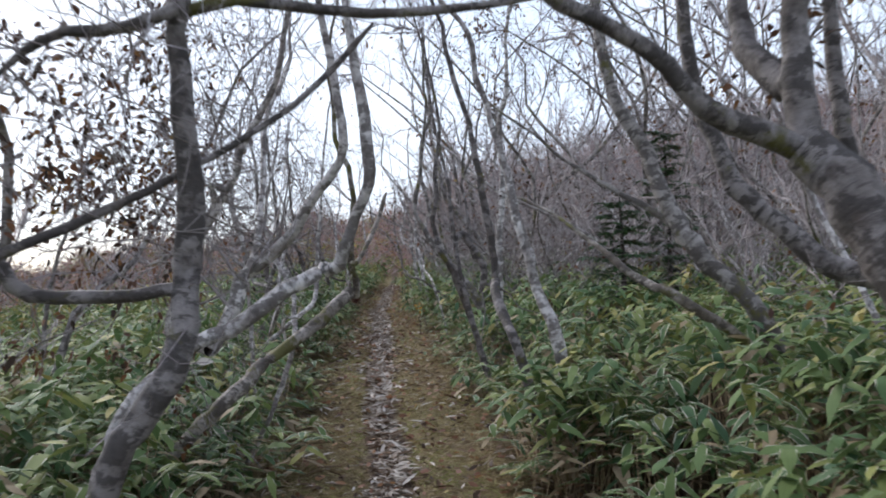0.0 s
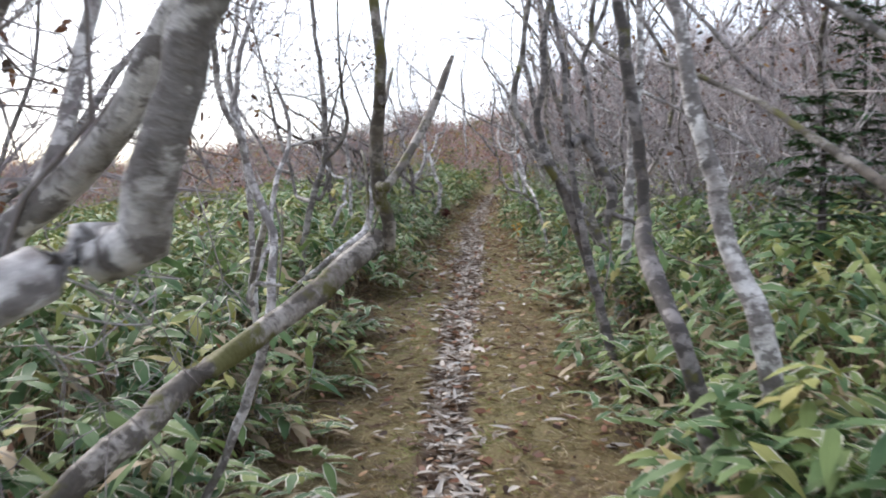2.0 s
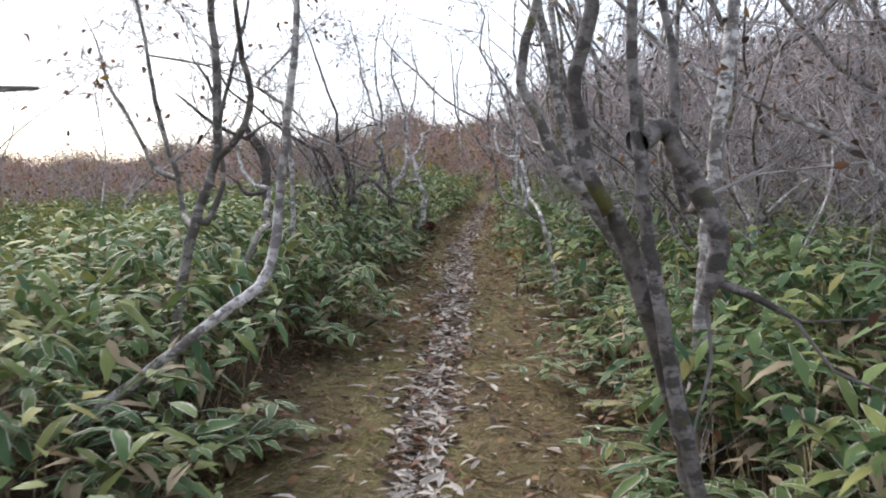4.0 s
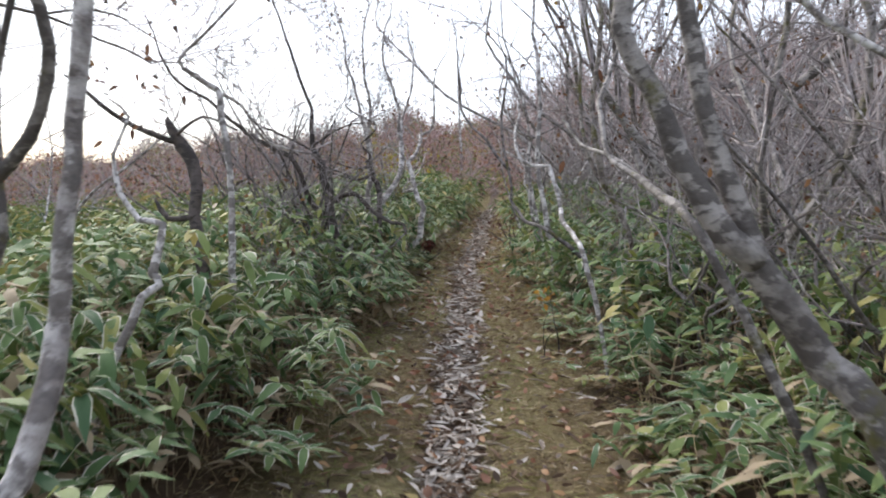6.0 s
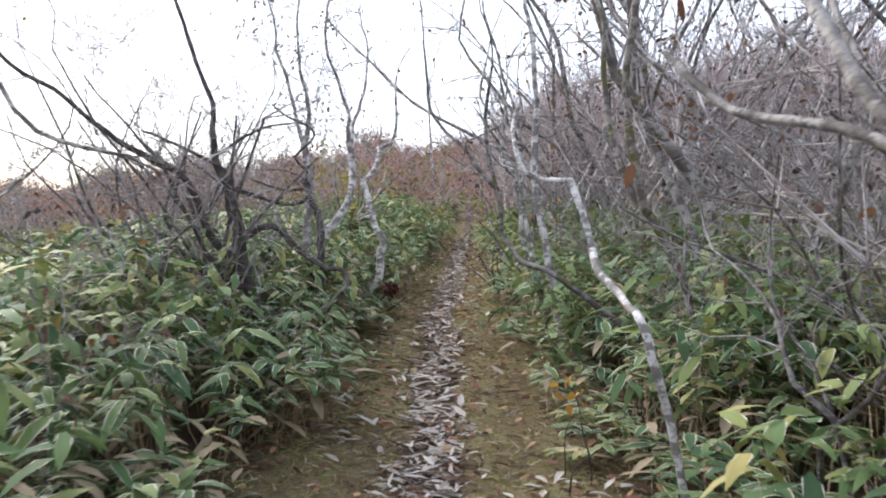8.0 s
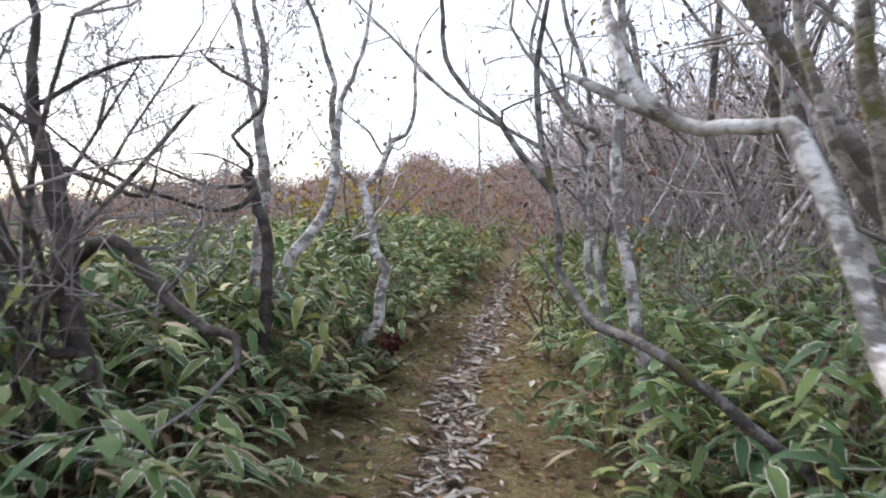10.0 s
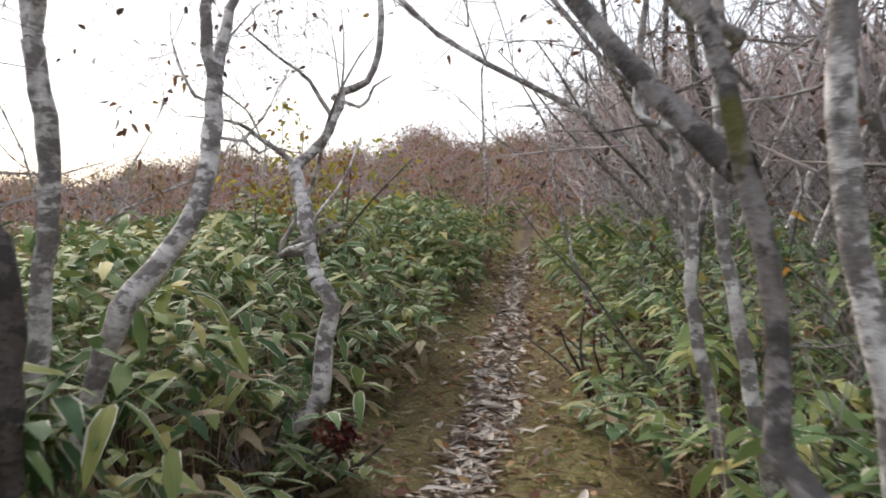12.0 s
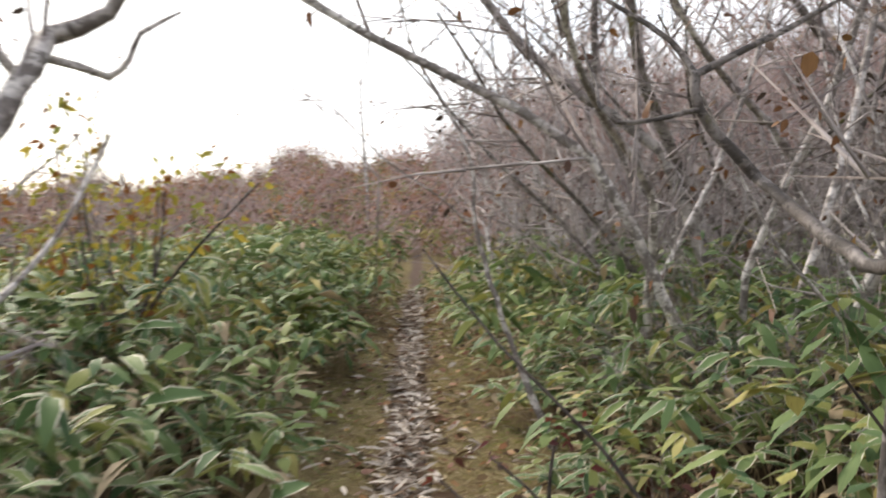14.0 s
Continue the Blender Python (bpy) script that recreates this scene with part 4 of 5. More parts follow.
# ---- bushes, fir and thicket ----
def fan_shrub(name, label, base, height, stems, spread, seed, barkmat, leaf_count=0, leaf_mat=None, size=0.05, group="", level=2, thick=0.016, reach=1.0, bias=0.0):
    rng = np.random.default_rng(seed)
    base = np.array([base[0], base[1], float(land(base[0], base[1])) - 0.05])
    tubes, twigs, tips = Tubes(), Tubes(), []
    for s in range(stems):
        az = 2 * np.pi * s / stems + rng.normal(0, 0.3)
        lean = rng.uniform(0.15, spread)
        d = np.array([np.cos(az) * lean + bias, np.sin(az) * lean, 1.0])
        p = base + np.array([np.cos(az), np.sin(az), 0]) * rng.uniform(0.02, 0.16)
        h = height * rng.uniform(0.65, 1.0)
        pts = [p]
        for k in range(5):
            d = d + rng.normal(0, 0.42 if name == "bare_shrub" else 0.25, 3) * np.array([1, 1, 0.5])
            pts.append(pts[-1] + d / np.linalg.norm(d) * h / 5)
        line = spline(pts, 0.2)
        if name == "bare_shrub" and any(overhangs(v) for v in line[::2]):
            continue
        r = thick * rng.uniform(0.6, 1.1)
        tubes.add(line, np.linspace(r, r * 0.35, len(line)), 5)
        tips.append((line[-1], line[-1] - line[-2]))
        for _ in range(4):
            q = rng.integers(len(line) // 3, len(line))
            grow(twigs, rng, line[q], d + rng.normal(0, 0.7, 3), h * reach * rng.uniform(0.2, 0.42), r * 0.4, level - 1, tips, 0.3, 0.85, True, 0.19)
    return tree_of(name, label, "shrub", base, tubes, twigs, leaves_on(tips, rng, leaf_count, size, base, leaf_mat, "leaves", SHORT), barkmat, group)


fan_shrub("bare_shrub", "dark grey leafless shrub with many fanned stems", (-2.7, 16.95), 2.6, 30, 0.9, 5, BARK["dusky"], thick=0.021, bias=-0.5)
for k, (x, y) in enumerate(((0.75, 14.2), (1.55, 15.2), (1.7, 12.6))):
    fan_shrub("bare_shrub", "dark grey leafless shrub with crooked stems in bamboo grass", (x, y), (2.3, 2.7, 2.2)[k], 13, 1.1, 51 + k, BARK["dusky"], 30, BROWN_LEAF, 0.04, thick=0.018, bias=0.1)
fan_shrub("yellow_bush", "low bush with yellow-green autumn leaves", (-2.95, 23.8), 1.75, 12, 0.42, 6, BARK["dark"], 700, YELLOW_LEAF, 0.07, reach=0.55)
fan_shrub("red_bush", "small dark red bush at the edge of bamboo grass", (-0.62, 22.1), 0.75, 8, 0.8, 7, BARK["dark"], 220, RED_LEAF, 0.05)
fan_shrub("red_bush", "small dark red bush at the foot of a birch", (-2.02, 20.0), 0.45, 6, 0.9, 8, BARK["dark"], 130, RED_LEAF, 0.05)


def fir(base, height, seed):
    rng = np.random.default_rng(seed)
    base = np.array([base[0], base[1], float(land(base[0], base[1])) - 0.05])
    tubes, twigs = Tubes(), Tubes()
    top = base + np.array([0.05, 0.05, height])
    tubes.add(spline([base, (base + top) / 2 + 0.03, top]), np.linspace(0.05, 0.006, len(spline([base, (base + top) / 2 + 0.03, top]))), 7)
    P, D = [], []
    for turn, h in enumerate(np.arange(0.2, height - 0.06, 0.05)):
        for a in (2.4 * turn, 2.4 * turn + 2.9):
            reach = (0.14 + 0.30 * (height - h)) * rng.uniform(0.45, 1.05)
            a += rng.normal(0, 0.3)
            d = np.array([np.cos(a), np.sin(a), rng.normal(0.18, 0.16)])
            p = base + np.array([0, 0, h])
            pts = [p + d * reach * s - np.array([0, 0, 0.14 * reach * s * s]) for s in (0, 0.35, 0.7, 1.0)]
            twigs.add(pts, [0.009, 0.007, 0.004, 0.002], 3)
            for s in np.linspace(0.15, 1, int(8 + 20 * reach)):
                q = p + d * reach * s - np.array([0, 0, 0.14 * reach * s * s])
                for side in (-1, 1):
                    P.append(q)
                    D.append(d + side * np.array([-np.sin(a), np.cos(a), 0]) * 1.3 + rng.normal(0, 0.15, 3))
    P, D = np.array(P), np.array(D)
    n = len(P)
    V, F, UV, K = leaf_batch(P - base, D, np.tile([0, 0, 1.0], (n, 1)), rng.uniform(0.08, 0.18, n), 0.032, 0.3, rng.random(n), 0.0, **SHORT)
    tree_of("fir_tree", "small dark green fir among bare birches", "tree", base, tubes, twigs, np_mesh("needles", V, F, UV, K, [NEEDLE]), BARK["dark"])


fir((2.9, 11.6), 2.6, 3)
fir((1.75, 8.9), 1.7, 4)


def thicket_birch(seed, height, stems, style):
    """A bare many-stemmed birch, built round the origin."""
    rng = np.random.default_rng(seed)
    tubes, twigs, tips, fine, stout = Tubes(), Tubes(), [], [], []
    for s in range(stems):
        d = np.array([rng.normal(-0.12, 0.28), rng.normal(0, 0.28), 1.0])
        pts = [np.array([rng.normal(0, 0.12), rng.normal(0, 0.12), -0.1])]
        h = height * rng.uniform(0.75, 1.05)
        for k in range(7):
            d = d + rng.normal(0, 0.33, 3) * np.array([1, 1, 0.3])
            d[2] = max(d[2], 0.5)
            pts.append(pts[-1] + d / np.linalg.norm(d) * h / 7)
        line = spline(pts, 0.22)
        r = rng.uniform(0.016, 0.032)
        tubes.add(line, np.linspace(r, r * 0.25, len(line)), 6)
        for _ in range(10):
            q = rng.integers(len(line) // 5, len(line))
            p, d2 = line[q], (line[q] - line[q - 1]) / 0.22 + rng.normal(0, 0.6, 3)
            path = [p]
            for _ in range(4):
                d2 = d2 + rng.normal(0, 0.35, 3) + np.array([0, 0, 0.12])
                path.append(path[-1] + d2 / np.linalg.norm(d2) * rng.uniform(0.14, 0.28))
            stout += [(path[0], path[2] * 1.5 - path[0] * 0.5), (path[1], path[3]), (path[2], path[4])]
            for v in path[1:]:
                for _ in range(2):
                    d3 = d2 / np.linalg.norm(d2) + rng.normal(0, 0.7, 3)
                    end = v + d3 / np.linalg.norm(d3) * rng.uniform(0.15, 0.5)
                    fine.append((v, end))
                    tips.append((end, end - v))
    V, F, UV, K = merge([spikes([f[0] for f in fine], [f[1] for f in fine], 0.004), spikes([f[0] for f in stout], [f[1] for f in stout], 0.008)])
    twigs.loose(V, F)
    leaf = leaves_on(tips, rng, 60, 0.05, np.zeros(3), BROWN_LEAF, "leaves", SLIM)
    return tree_of("bare_birch", "bare many-stemmed birch of the hillside thicket", "tree", np.zeros(3), tubes, twigs, leaf, BARK[style], "birches of the thicket")


def keeps_clear(ob, m):
    """True where a copy of the bush or tree would leave the trail free."""
    for part in [ob] + [c for c in ob.children if c.name.startswith("twigs")]:
        v = np.empty(len(part.data.vertices) * 3, np.float32)
        part.data.vertices.foreach_get("co", v)
        v = v.reshape(-1, 3) @ np.array(m.to_3x3()).T + np.array(m.translation)
        near = (np.abs(v[:, 0] - walk_x(v[:, 1])) < 0.75) & (v[:, 2] < 2.8 + 0.06 * v[:, 1]) & (v[:, 1] < 22)
        if near.any():
            return False
    return True


protos = [thicket_birch(40 + k, (3.6, 4.4, 3.1, 4.8, 3.4, 2.6)[k], (2, 3, 3, 2, 4, 3)[k], ("grey", "grey", "white", "white", "grey", "snag")[k]) for k in range(6)]
rng = np.random.default_rng(9)
spots = []
for _ in range(6000):
    y = rng.uniform(2, 48)
    if rng.random() < 0.78:
        u = rng.uniform(1.7 if y > 12 else 2.2, 4.5 + 0.36 * y)
        gap = 0.62 + 0.014 * y
    else:
        u = -rng.uniform(1.7, 8.5) if y < 9 else -rng.uniform(4.5, 22)
        gap = 0.8 if y < 9 else 2.6
    x = float(trail_x(y)) + u
    if u > 0 and y < 12 and rng.random() < 0.6:
        continue
    if u < 0 and 9 < y < 18 and u > -7:
        continue
    if all((x - a) ** 2 + (y - b_) ** 2 > gap * gap for a, b_ in spots):
        spots.append((x, y))
    if len(spots) >= 255:
        break
spots += [(float(trail_x(y)) + u, y) for y, u in ((25.0, 1.6), (26.2, 2.0), (27.3, 1.6), (28.5, 2.3), (26.8, 2.7), (30.0, 1.8), (24.2, 2.2), (31.5, 2.5), (29.2, 1.4), (33.0, 1.8))]
for k, (x, y) in enumerate(spots):
    grown = rng.uniform(0.75, 1.15) * (1.3 if x > trail_x(y) and 17 < y < 38 else 1.1 if x > trail_x(y) and y > 13 else 0.9)
    for _ in range(5):
        m = Matrix.Translation((x, y, float(land(x, y)))) @ Matrix.Rotation(rng.uniform(0, 6.28), 4, "Z") @ Matrix.Diagonal((grown, grown, grown, 1))
        clear = keeps_clear(protos[k % len(protos)], m)
        if clear:
            break
    if not clear and k >= len(protos):
        continue
    if k < len(protos):
        protos[k].matrix_basis = m
    else:
        copy_thing(protos[k % len(protos)], m)

bushes = [fan_shrub("leafless_bush", "leafless brown bush among bamboo grass", (1.4 + k, 16.5 + 3 * k), (1.7, 2.2)[k], 7, 0.8, 21 + k, (BARK["grey"], BARK["white"])[k], 40, BROWN_LEAF, 0.05, "bushes of the thicket", 2, (0.011, 0.014)[k]) for k in range(2)]
rng = np.random.default_rng(12)
for k in range(130):
    y = rng.uniform(10, 20) if k % 3 == 0 else rng.uniform(19, 34)
    x = float(trail_x(y)) + (rng.uniform(1.5, 3 + 0.22 * y) if rng.random() < 0.85 else -rng.uniform(5, 16))
    m = Matrix.Translation((x, y, float(land(x, y)) - 0.03)) @ Matrix.Rotation(rng.uniform(0, 6.28), 4, "Z") @ Matrix.Diagonal((*[rng.uniform(0.6, 1.15)] * 3, 1))
    if keeps_clear(bushes[k % 2], m):
        copy_thing(bushes[k % 2], m)


# low tangled bushes between the trail and the thicket
tangle = fan_shrub("tangled_bush", "low tangled grey bush without leaves", (2.2, 17.4), 1.35, 8, 1.5, 27, BARK["grey"], 14, BROWN_LEAF, 0.045, "tangled bushes", 2, 0.009)
rng = np.random.default_rng(15)
for k in range(70):
    y = rng.uniform(13.5, 30)
    x = float(trail_x(y)) + rng.uniform(1.55, 4.2)
    m = Matrix.Translation((x, y, float(land(x, y)) - 0.03)) @ Matrix.Rotation(rng.uniform(0, 6.28), 4, "Z") @ Matrix.Diagonal((*[rng.uniform(0.75, 1.2)] * 2, rng.uniform(0.7, 1.15), 1))
    if keeps_clear(tangle, m):
        copy_thing(tangle, m)


# ---- scrub on the hill ----
def hill_scrub(count, seed):
    rng = np.random.default_rng(seed)
    az = np.radians(rng.uniform(-50, 48, count))
    r = 24 + 46 * rng.random(count) ** 0.8
    x, y = r * np.sin(az), 8 + r * np.cos(az)
    keep = (np.abs(x - trail_x(y)) > 0.8) | (y > 40)
    x, y = x[keep], y[keep]
    n = len(x)
    C = np.stack([x, y, land(x, y)], 1)
    size = rng.uniform(0.9, 2.1, n) * np.interp(r[keep], [24, 70], [0.85, 1.05])
    T = 9
    A = np.repeat(C, T, 0) + rng.normal(0, 0.16, (n * T, 3)) * np.array([1, 1, 0.1])
    up = np.stack([rng.normal(0, 0.38, n * T), rng.normal(0, 0.38, n * T), rng.uniform(0.5, 1.0, n * T)], 1) * np.repeat(size, T)[:, None]
    stems = spikes(A, A + up, rng.uniform(0.012, 0.03, n * T))
    side = A + up * rng.uniform(0.3, 0.8, (n * T, 1))
    more = spikes(side, side + rng.normal(0, 0.30, (n * T, 3)) * np.repeat(size, T)[:, None] + np.array([0, 0, 0.2]), 0.012)
    V, F, UV, K = merge([stems, more])
    ob = new("hill_scrub", np_mesh("hill_scrub", V, F, None, None, [SCRUB], shade=False))
    tagged(ob, "bare brown scrub covering the hillside", "scrub", kind="stuff")
    M = 16
    P = np.repeat(C, M, 0) + np.stack([rng.normal(0, 0.4, n * M), rng.normal(0, 0.4, n * M), rng.uniform(0.15, 0.95, n * M)], 1) * np.repeat(size, M)[:, None]
    D, N = rng.normal(0, 1, (n * M, 3)), rng.normal(0, 1, (n * M, 3))
    V, F, UV, K = leaf_batch(P, D, N, rng.uniform(0.10, 0.20, n * M), rng.uniform(0.06, 0.12, n * M), 0.2, np.repeat(rng.random(n), M) * 0.7 + 0.3 * rng.random(n * M), rng.random(n * M) * 0.9, rows=(0.0, 1.0), prof=(1.0, 0.0))
    ob = new("scrub_foliage", np_mesh("scrub_foliage", V, F, UV, K, [RUSSET_LEAF], shade=False))
    tagged(ob, "russet and brown withered leaves on the hillside scrub", "foliage", kind="stuff")


hill_scrub(3100, 31)


def far_thicket(count, seed):
    """Bare pale birches that close up the slope further on."""
    rng = np.random.default_rng(seed)
    az = np.radians(rng.uniform(-4, 48, count) ** 1.0)
    r = 20 + 48 * rng.random(count) ** 1.1
    x, y = r * np.sin(az), 8 + r * np.cos(az)
    keep = x - trail_x(y) > 1.5
    x, y = x[keep], y[keep]
    n = len(x)
    T, B = 2, 9
    foot = np.repeat(np.stack([x, y, land(x, y)], 1), T, 0) + rng.normal(0, 0.25, (n * T, 3)) * np.array([1, 1, 0])
    h = rng.uniform(1.8, 4.2, n * T) * np.interp(np.repeat(np.degrees(az[keep]), T), [-4, 2, 10], [0.55, 0.88, 1.05])
    lean = np.stack([rng.normal(-0.08, 0.2, n * T), rng.normal(0, 0.2, n * T), np.ones(n * T)], 1)
    mid = foot + lean * h[:, None] * 0.45
    top = mid + (lean + rng.normal(0, 0.25, (n * T, 3))) * h[:, None] * 0.55
    stems = merge([spikes(foot, mid + (mid - foot) * 0.5, rng.uniform(0.025, 0.045, n * T)), spikes(mid, top, 0.024)])
    at = rng.uniform(0.15, 1.0, (n * T * B, 1))
    start = np.repeat(mid, B, 0) * (1 - at) + np.repeat(top, B, 0) * at
    twig = spikes(start, start + rng.normal(0, 0.34, (n * T * B, 3)) + np.array([-0.05, 0, 0.42]), 0.009)
    tagged(new("far_birch_stems", np_mesh("far_birch_stems", stems[0], stems[1], None, None, [FAR_BARK], shade=False)), "pale bare birch stems on the far slope", "trees", kind="stuff")
    tagged(new("far_birch_twigs", np_mesh("far_birch_twigs", twig[0], twig[1], None, None, [SCRUB], shade=False)), "bare brown twigs of the birches on the slope", "twigs", kind="stuff")


far_thicket(2600, 32)


# ---- bamboo grass ----
def sasa_arrays(C, H, rng, culms, leaves, rows, scale=1.0, tone=0.0):
    """Clumps at C, H high: thin culms, each with a fan of drooping leaves near its top."""
    n = len(C)
    c = n * culms
    foot = np.repeat(C, culms, 0) + rng.normal(0, 0.13, (c, 3)) * np.array([1, 1, 0])
    h = np.repeat(H, culms) * rng.uniform(0.5, 1.0, c)
    top = foot + np.stack([rng.normal(0, 0.13, c), rng.normal(0, 0.13, c), h], 1)
    l = c * leaves
    withered = rng.random(l) < 0.15
    at = np.where(withered, rng.uniform(0.3, 0.9, l), 1.0 - 0.36 * rng.random(l) ** 1.8)[:, None]
    P = np.repeat(foot, leaves, 0) * (1 - at) + np.repeat(top, leaves, 0) * at
    az = np.tile(np.arange(leaves) * 2.4, c) + np.repeat(rng.uniform(0, 6.28, c), leaves) + rng.normal(0, 0.35, l)
    rise = rng.uniform(-0.35, 0.6, l)
    D = np.stack([np.cos(az), np.sin(az), rise], 1)
    N = np.stack([-np.cos(az) * rise, -np.sin(az) * rise, np.ones(l)], 1) + rng.normal(0, 0.22, (l, 3))
    L = rng.uniform(0.11, 0.215, l) * scale
    dead = np.where(withered, 1.0, 0.0)
    rnd = np.clip(tone + np.repeat(rng.beta(2, 2.6, c), leaves) + rng.normal(0, 0.13, l), 0, 1)
    blades = leaf_batch(P, D, N, L, L * rng.uniform(0.25, 0.36, l), rng.uniform(0.2, 0.75, l), rnd, dead, **rows)
    return blades, spikes(foot - np.array([0, 0, 0.05]), top, 0.0042 * scale)


FULL = dict(rows=(0.0, 0.18, 0.45, 0.75, 1.0), prof=(0.10, 0.75, 1.0, 0.68, 0.0))
rng = np.random.default_rng(77)
proto_clumps = []
for k in range(6):
    blades, culm = sasa_arrays(np.zeros((1, 3)), np.array([0.72]), rng, 7, 7, FULL)
    ob = new("bamboo_grass", np_mesh("culms", culm[0], culm[1], None, None, [CULM]))
    tagged(ob, "clump of broad green bamboo grass with pale leaf margins", "bamboo grass", "bamboo grass beside the trail")
    new("leaves", np_mesh("leaves", *blades, [SASA])).parent = ob
    proto_clumps.append(ob)

near, rest = [], []
step = 0.30
for side in (-1, 1):
    for y in np.arange(-2, 34, step):
        for off in np.concatenate([np.arange(0.02, 1.6, 0.30), np.arange(1.6, 4.0, 0.42), np.arange(4.0, 9.0, 0.62)]):
            if off > 1.6 and rng.random() < 0.28 + 0.04 * off:
                continue
            if side < 0 and off < 0.2 and 5 < y < 15 and rng.random() < 0.6:
                continue
            yy = y + rng.uniform(-0.16, 0.16)
            edge = float(left_edge(yy) if side < 0 else right_edge(yy)) + 0.10 * math.sin(yy * 1.9 + side) + 0.08 * math.sin(yy * 4.3)
            u = side * (edge + off + rng.uniform(-0.12, 0.12))
            x = float(trail_x(yy)) + u
            low = np.interp(off, [0, 0.3, 0.8, 1.6, 4], [0.30, 0.50, 0.80, 0.88, 0.84] if side < 0 or yy > 9 else [0.46, 0.68, 0.84, 0.88, 0.84])
            full = np.interp(off, [0, 0.2, 0.5, 1.0, 4], [0.60, 0.80, 0.95, 0.98, 0.88])
            wall = float(np.interp(yy, [8, 12], [0, 1])) if side < 0 else 0.45 * float(np.interp(yy, [14, 17], [0, 1]))
            tall = float(low + (full - low) * wall) * rng.uniform(0.8, 1.04)
            (near if off < 0.75 and 3.5 < yy < 25 and rng.random() < 0.7 else rest).append((x, yy, tall, off))
# taller bamboo grass has closed in round the feet of the trees
for tree in BIRCHES:
    fx, fy, _ = tree.matrix_basis.translation
    if fy < 3 or fy > 24:
        continue
    for _ in range(9 if fy > 15 or fy < 8 else 5):
        yy = fy - rng.uniform(0.05, 0.85)
        x = fx + rng.normal(0, 0.2) * (1 if fx > trail_x(fy) else 1.3)
        u = x - float(trail_x(yy))
        edge = float(left_edge(yy) if u < 0 else right_edge(yy))
        if abs(u) > (0.85 if fy < 8 else edge + (0.3 if u < 0 else 0.12)):
            rest.append((x, yy, rng.uniform(0.7, 0.9) if fy > 17 or (fy < 8 and u > 0) else rng.uniform(0.62, 0.82), 1.0))
rng.shuffle(near)
near, more = near[:290], near[290:]
rest += [tuple(v) for v in more]
for k, (x, y, tall, off) in enumerate(near):
    s = tall / 0.72
    m = Matrix.Translation((x, y, float(land(x, y)))) @ Matrix.Rotation(rng.uniform(0, 6.28), 4, "Z") @ Matrix.Diagonal((0.75 + 0.3 * s, 0.75 + 0.3 * s, s, 1))
    if k < len(proto_clumps):
        proto_clumps[k].matrix_basis = m
    else:
        copy_thing(proto_clumps[k % len(proto_clumps)], m)
R = np.array([v for v in rest])
C = np.stack([R[:, 0], R[:, 1], land(R[:, 0], R[:, 1])], 1)
close, mid = R[:, 3] < 1.3, (R[:, 3] >= 1.3) & (R[:, 3] < 3.4)
wide = ~(close | mid)
sets = [sasa_arrays(C[close], R[close, 2], rng, 6, 6, SLIM), sasa_arrays(C[mid], R[mid, 2], rng, 6, 6, SLIM, 1.0, 0.08), sasa_arrays(C[wide], R[wide, 2], rng, 5, 5, LITE, 1.2, 0.16)]
n = 3000
y = 26 + 44 * rng.random(n) ** 1.2
x = trail_x(y) + np.where(rng.random(n) < 0.6, -1, 1) * (np.interp(y, [26, 34, 44], [0.75, 0.6, 0.1]) + rng.random(n) * (2 + 0.55 * y))
sets.append(sasa_arrays(np.stack([x, y, land(x, y)], 1), rng.uniform(0.7, 1.0, n), rng, 4, 4, LITE, 1.6, 0.2))
n = 2400
y = rng.uniform(-12, 34, n)
x = trail_x(y) + np.where(rng.random(n) < 0.5, -1, 1) * rng.uniform(8.5, 20, n)
back = np.arange(n) % 6 == 0
y[back], x[back] = rng.uniform(-12, -1.5, back.sum()), np.where(rng.random(back.sum()) < 0.5, -1, 1) * rng.uniform(0.9, 9, back.sum())
sets.append(sasa_arrays(np.stack([x, y, land(x, y)], 1), rng.uniform(0.7, 1.0, n), rng, 4, 4, LITE, 1.7, 0.12))
blades = merge([s[0] for s in sets])
tagged(new("bamboo_grass_field", np_mesh("bamboo_grass_field", *blades, [SASA])), "dense field of green bamboo grass with pale-edged leaves", "bamboo grass", kind="stuff")
culms = merge([s[1] for s in sets])
tagged(new("bamboo_grass_stems", np_mesh("bamboo_grass_stems", culms[0], culms[1], None, None, [CULM])), "thin brown stems under the bamboo grass leaves", "stems", kind="stuff")


# ---- the trail's litter and grass ----
def on_land(x, y, lift):
    return np.stack([x, y, land(x, y) + lift], 1)


rng = np.random.default_rng(5)
n = 13000
y = rng.uniform(2.0, 34, n)
u = rng.normal(0, 1, n) * np.interp(y, [0, 9, 11.5, 14, 16, 18, 21, 26], [0.062, 0.06, 0.07, 0.10, 0.10, 0.075, 0.085, 0.06]) + 0.035 * np.sin(y * 2.1)
stray = rng.random(n) < 0.24
u = np.where(stray, rng.uniform(-0.8, 1.0, n), u)
az = rng.uniform(0, 6.28, n)
D = np.stack([np.cos(az), np.sin(az), rng.normal(0.10, 0.16, n)], 1)
N = np.stack([rng.normal(0, 0.3, n), rng.normal(0, 0.3, n), np.ones(n)], 1)
L = rng.uniform(0.05, 0.16, n)
V, F, UV, K = leaf_batch(on_land(trail_x(y) + u, y, rng.uniform(0.006, 0.03, n)), D, N, L, L * rng.uniform(0.16, 0.30, n), rng.uniform(-0.1, 0.25, n), rng.beta(2, 1.5, n), np.where(rng.random(n) < np.where(stray, 0.62, 0.26), 1.0, 0.0), fold=0.25)
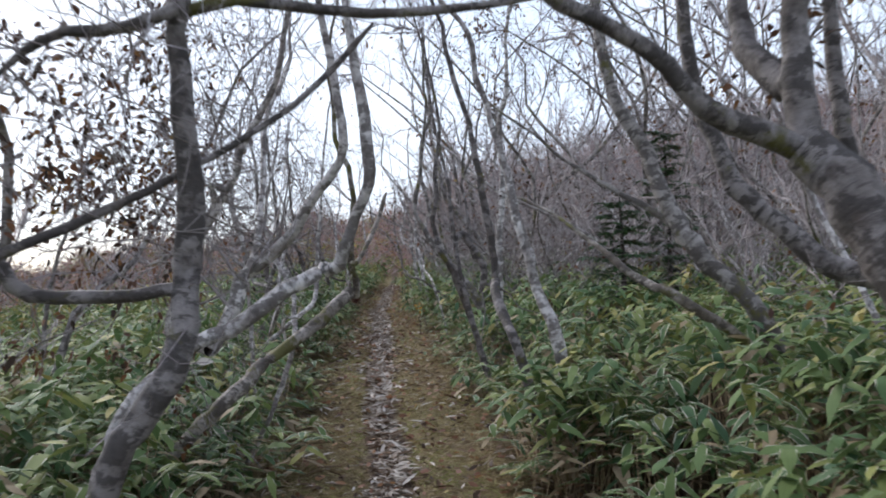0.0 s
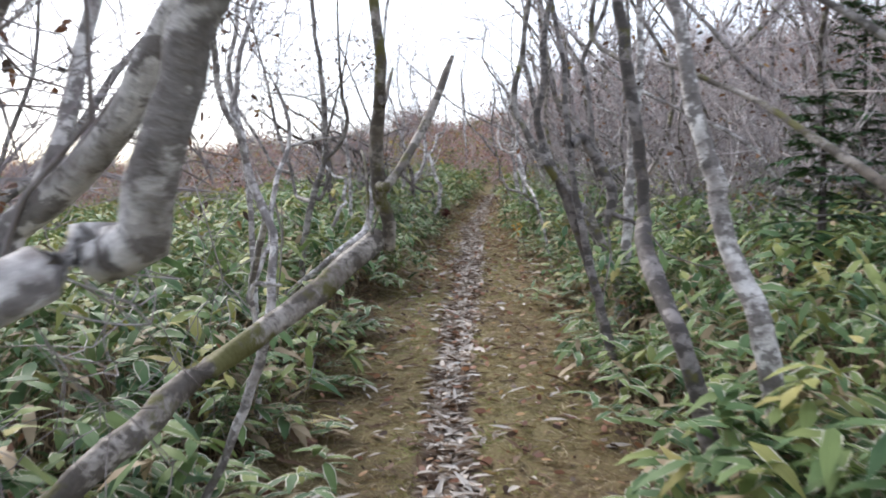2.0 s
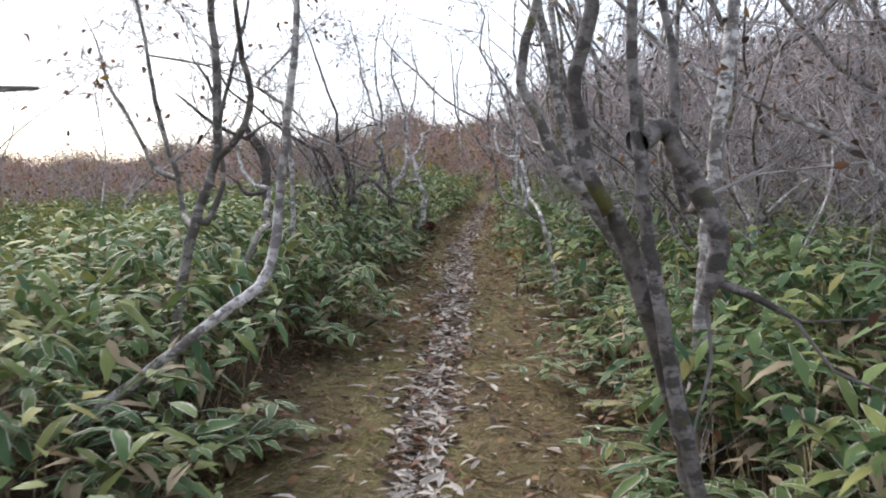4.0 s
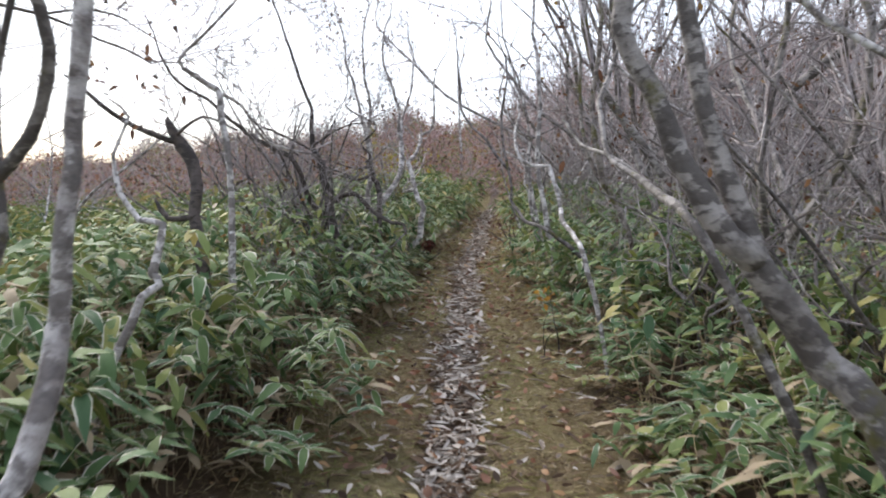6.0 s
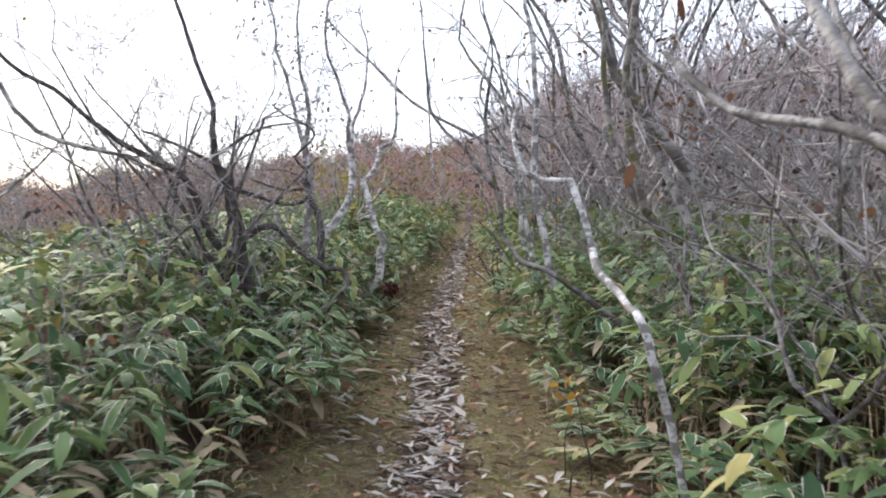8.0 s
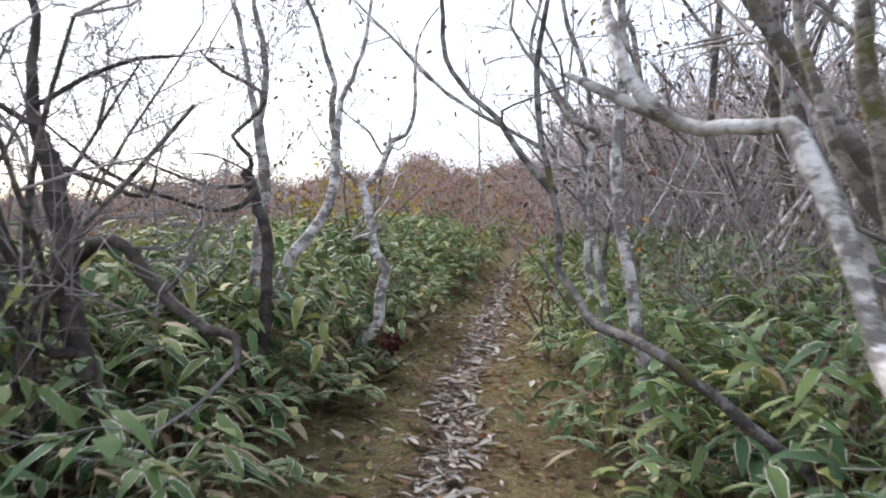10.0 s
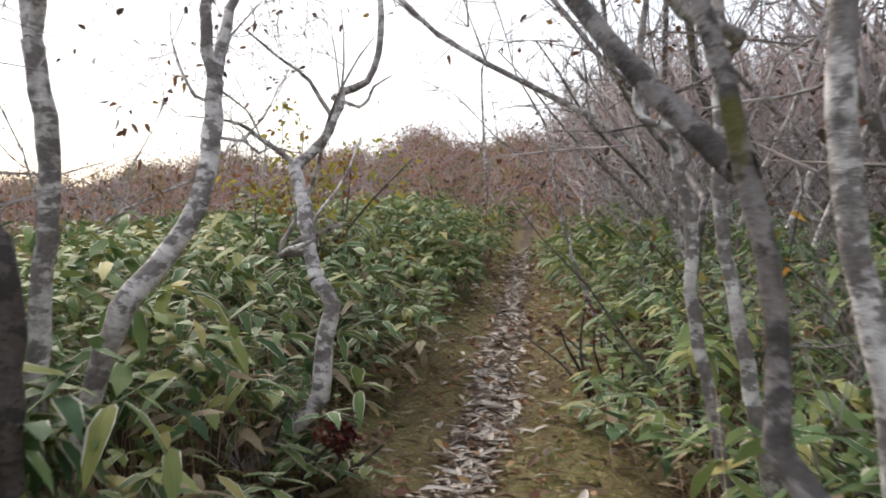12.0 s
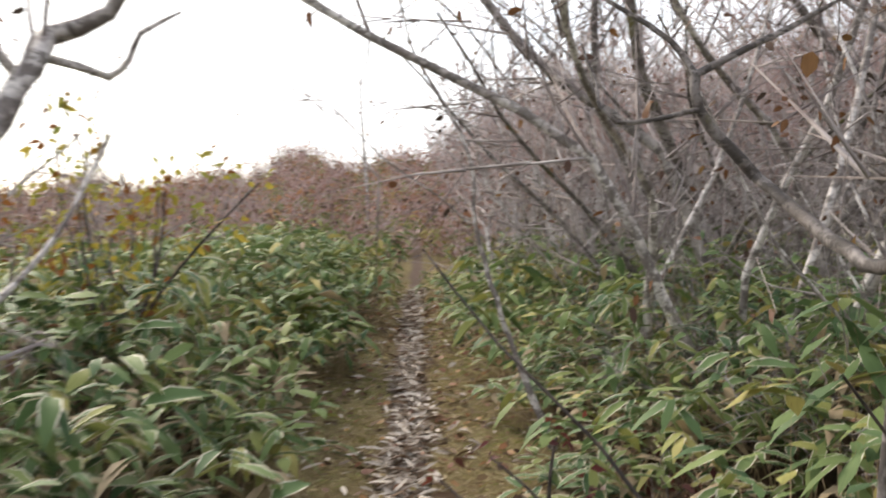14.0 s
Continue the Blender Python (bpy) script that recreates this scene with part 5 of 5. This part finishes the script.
tagged(new("leaf_litter", np_mesh("leaf_litter", V, F, UV, K, [LITTER])), "pale dead bamboo grass leaves lying in the rut", "leaf litter", kind="stuff")

n = 95000
y = 2.5 + 33 * rng.random(n) ** 1.15
half = np.where(rng.random(n) < 0.46, -1, 1)
u = np.where(half < 0, -rng.uniform(0.12, 0.85, n) * left_edge(y) / 0.62, rng.uniform(0.14, 1.15, n) * right_edge(y))
az = rng.uniform(0, 6.28, n)
D = np.stack([np.cos(az), np.sin(az), rng.uniform(0.2, 1.6, n)], 1)
patch = 0.5 + 0.55 * np.sin(u * 5 + 1.3 * np.sin(y * 1.1)) * np.cos(y * 0.9 + u)
L = rng.uniform(0.05, 0.15, n)
V, F, UV, K = leaf_batch(on_land(trail_x(y) + u, y, 0.0), D, rng.normal(0, 1, (n, 3)), L, rng.uniform(0.006, 0.012, n), 0.6, np.clip(patch * 0.7 + rng.normal(0.1, 0.22, n), 0, 1), np.where(rng.random(n) < 0.24, 1.0, 0.0), rows=(0.0, 1.0), prof=(1.0, 0.0))
tagged(new("trail_grass", np_mesh("trail_grass", V, F, UV, K, [GRASS])), "short brown and olive grass beside the rut", "grass", kind="stuff")

P = np.array([(-1.05, 3.93, 1.29)])
V, F, UV, K = leaf_batch(P - P, np.array([(1.0, 0.1, 0.15)]), np.array([(0.0, -0.8, 0.5)]), 0.075, 0.04, 0.1, np.array([1.0]), np.array([0.0]))
pale = new("pale_leaf", np_mesh("pale_leaf", V, F, UV, K, [LITTER]))
pale.location = P[0]
tagged(pale, "single bleached leaf caught on a birch limb", "leaf")

n = 6000
y = 3 + 30 * rng.random(n)
u = rng.uniform(-1.25, 1.4, n)
az = rng.uniform(0, 6.28, n)
D = np.stack([np.cos(az), np.sin(az), rng.normal(0.1, 0.3, n)], 1)
L = rng.uniform(0.03, 0.085, n)
V, F, UV, K = leaf_batch(on_land(trail_x(y) + u, y, rng.uniform(0.01, 0.05, n)), D, rng.normal(0, 0.6, (n, 3)) + np.array([0, 0, 1.0]), L, L * rng.uniform(0.3, 0.6, n), 0.1, rng.random(n), rng.random(n) * 0.8, **SLIM)
tagged(new("fallen_leaves", np_mesh("fallen_leaves", V, F, UV, K, [RUSSET_LEAF])), "small brown fallen leaves on the grass verge", "leaf litter", kind="stuff")

# two saplings that still hold orange leaves
fan_shrub("orange_sapling", "low sapling with a few orange leaves", (-0.28, 15.0), 0.5, 3, 0.6, 61, BARK["dark"], 12, ORANGE_LEAF, 0.06, thick=0.006, reach=0.5)
fan_shrub("orange_sapling", "thin sapling with a few orange-yellow leaves", (-0.12, 20.6), 1.9, 3, 0.3, 62, BARK["dark"], 12, ORANGE_LEAF, 0.055, thick=0.009, reach=0.4)
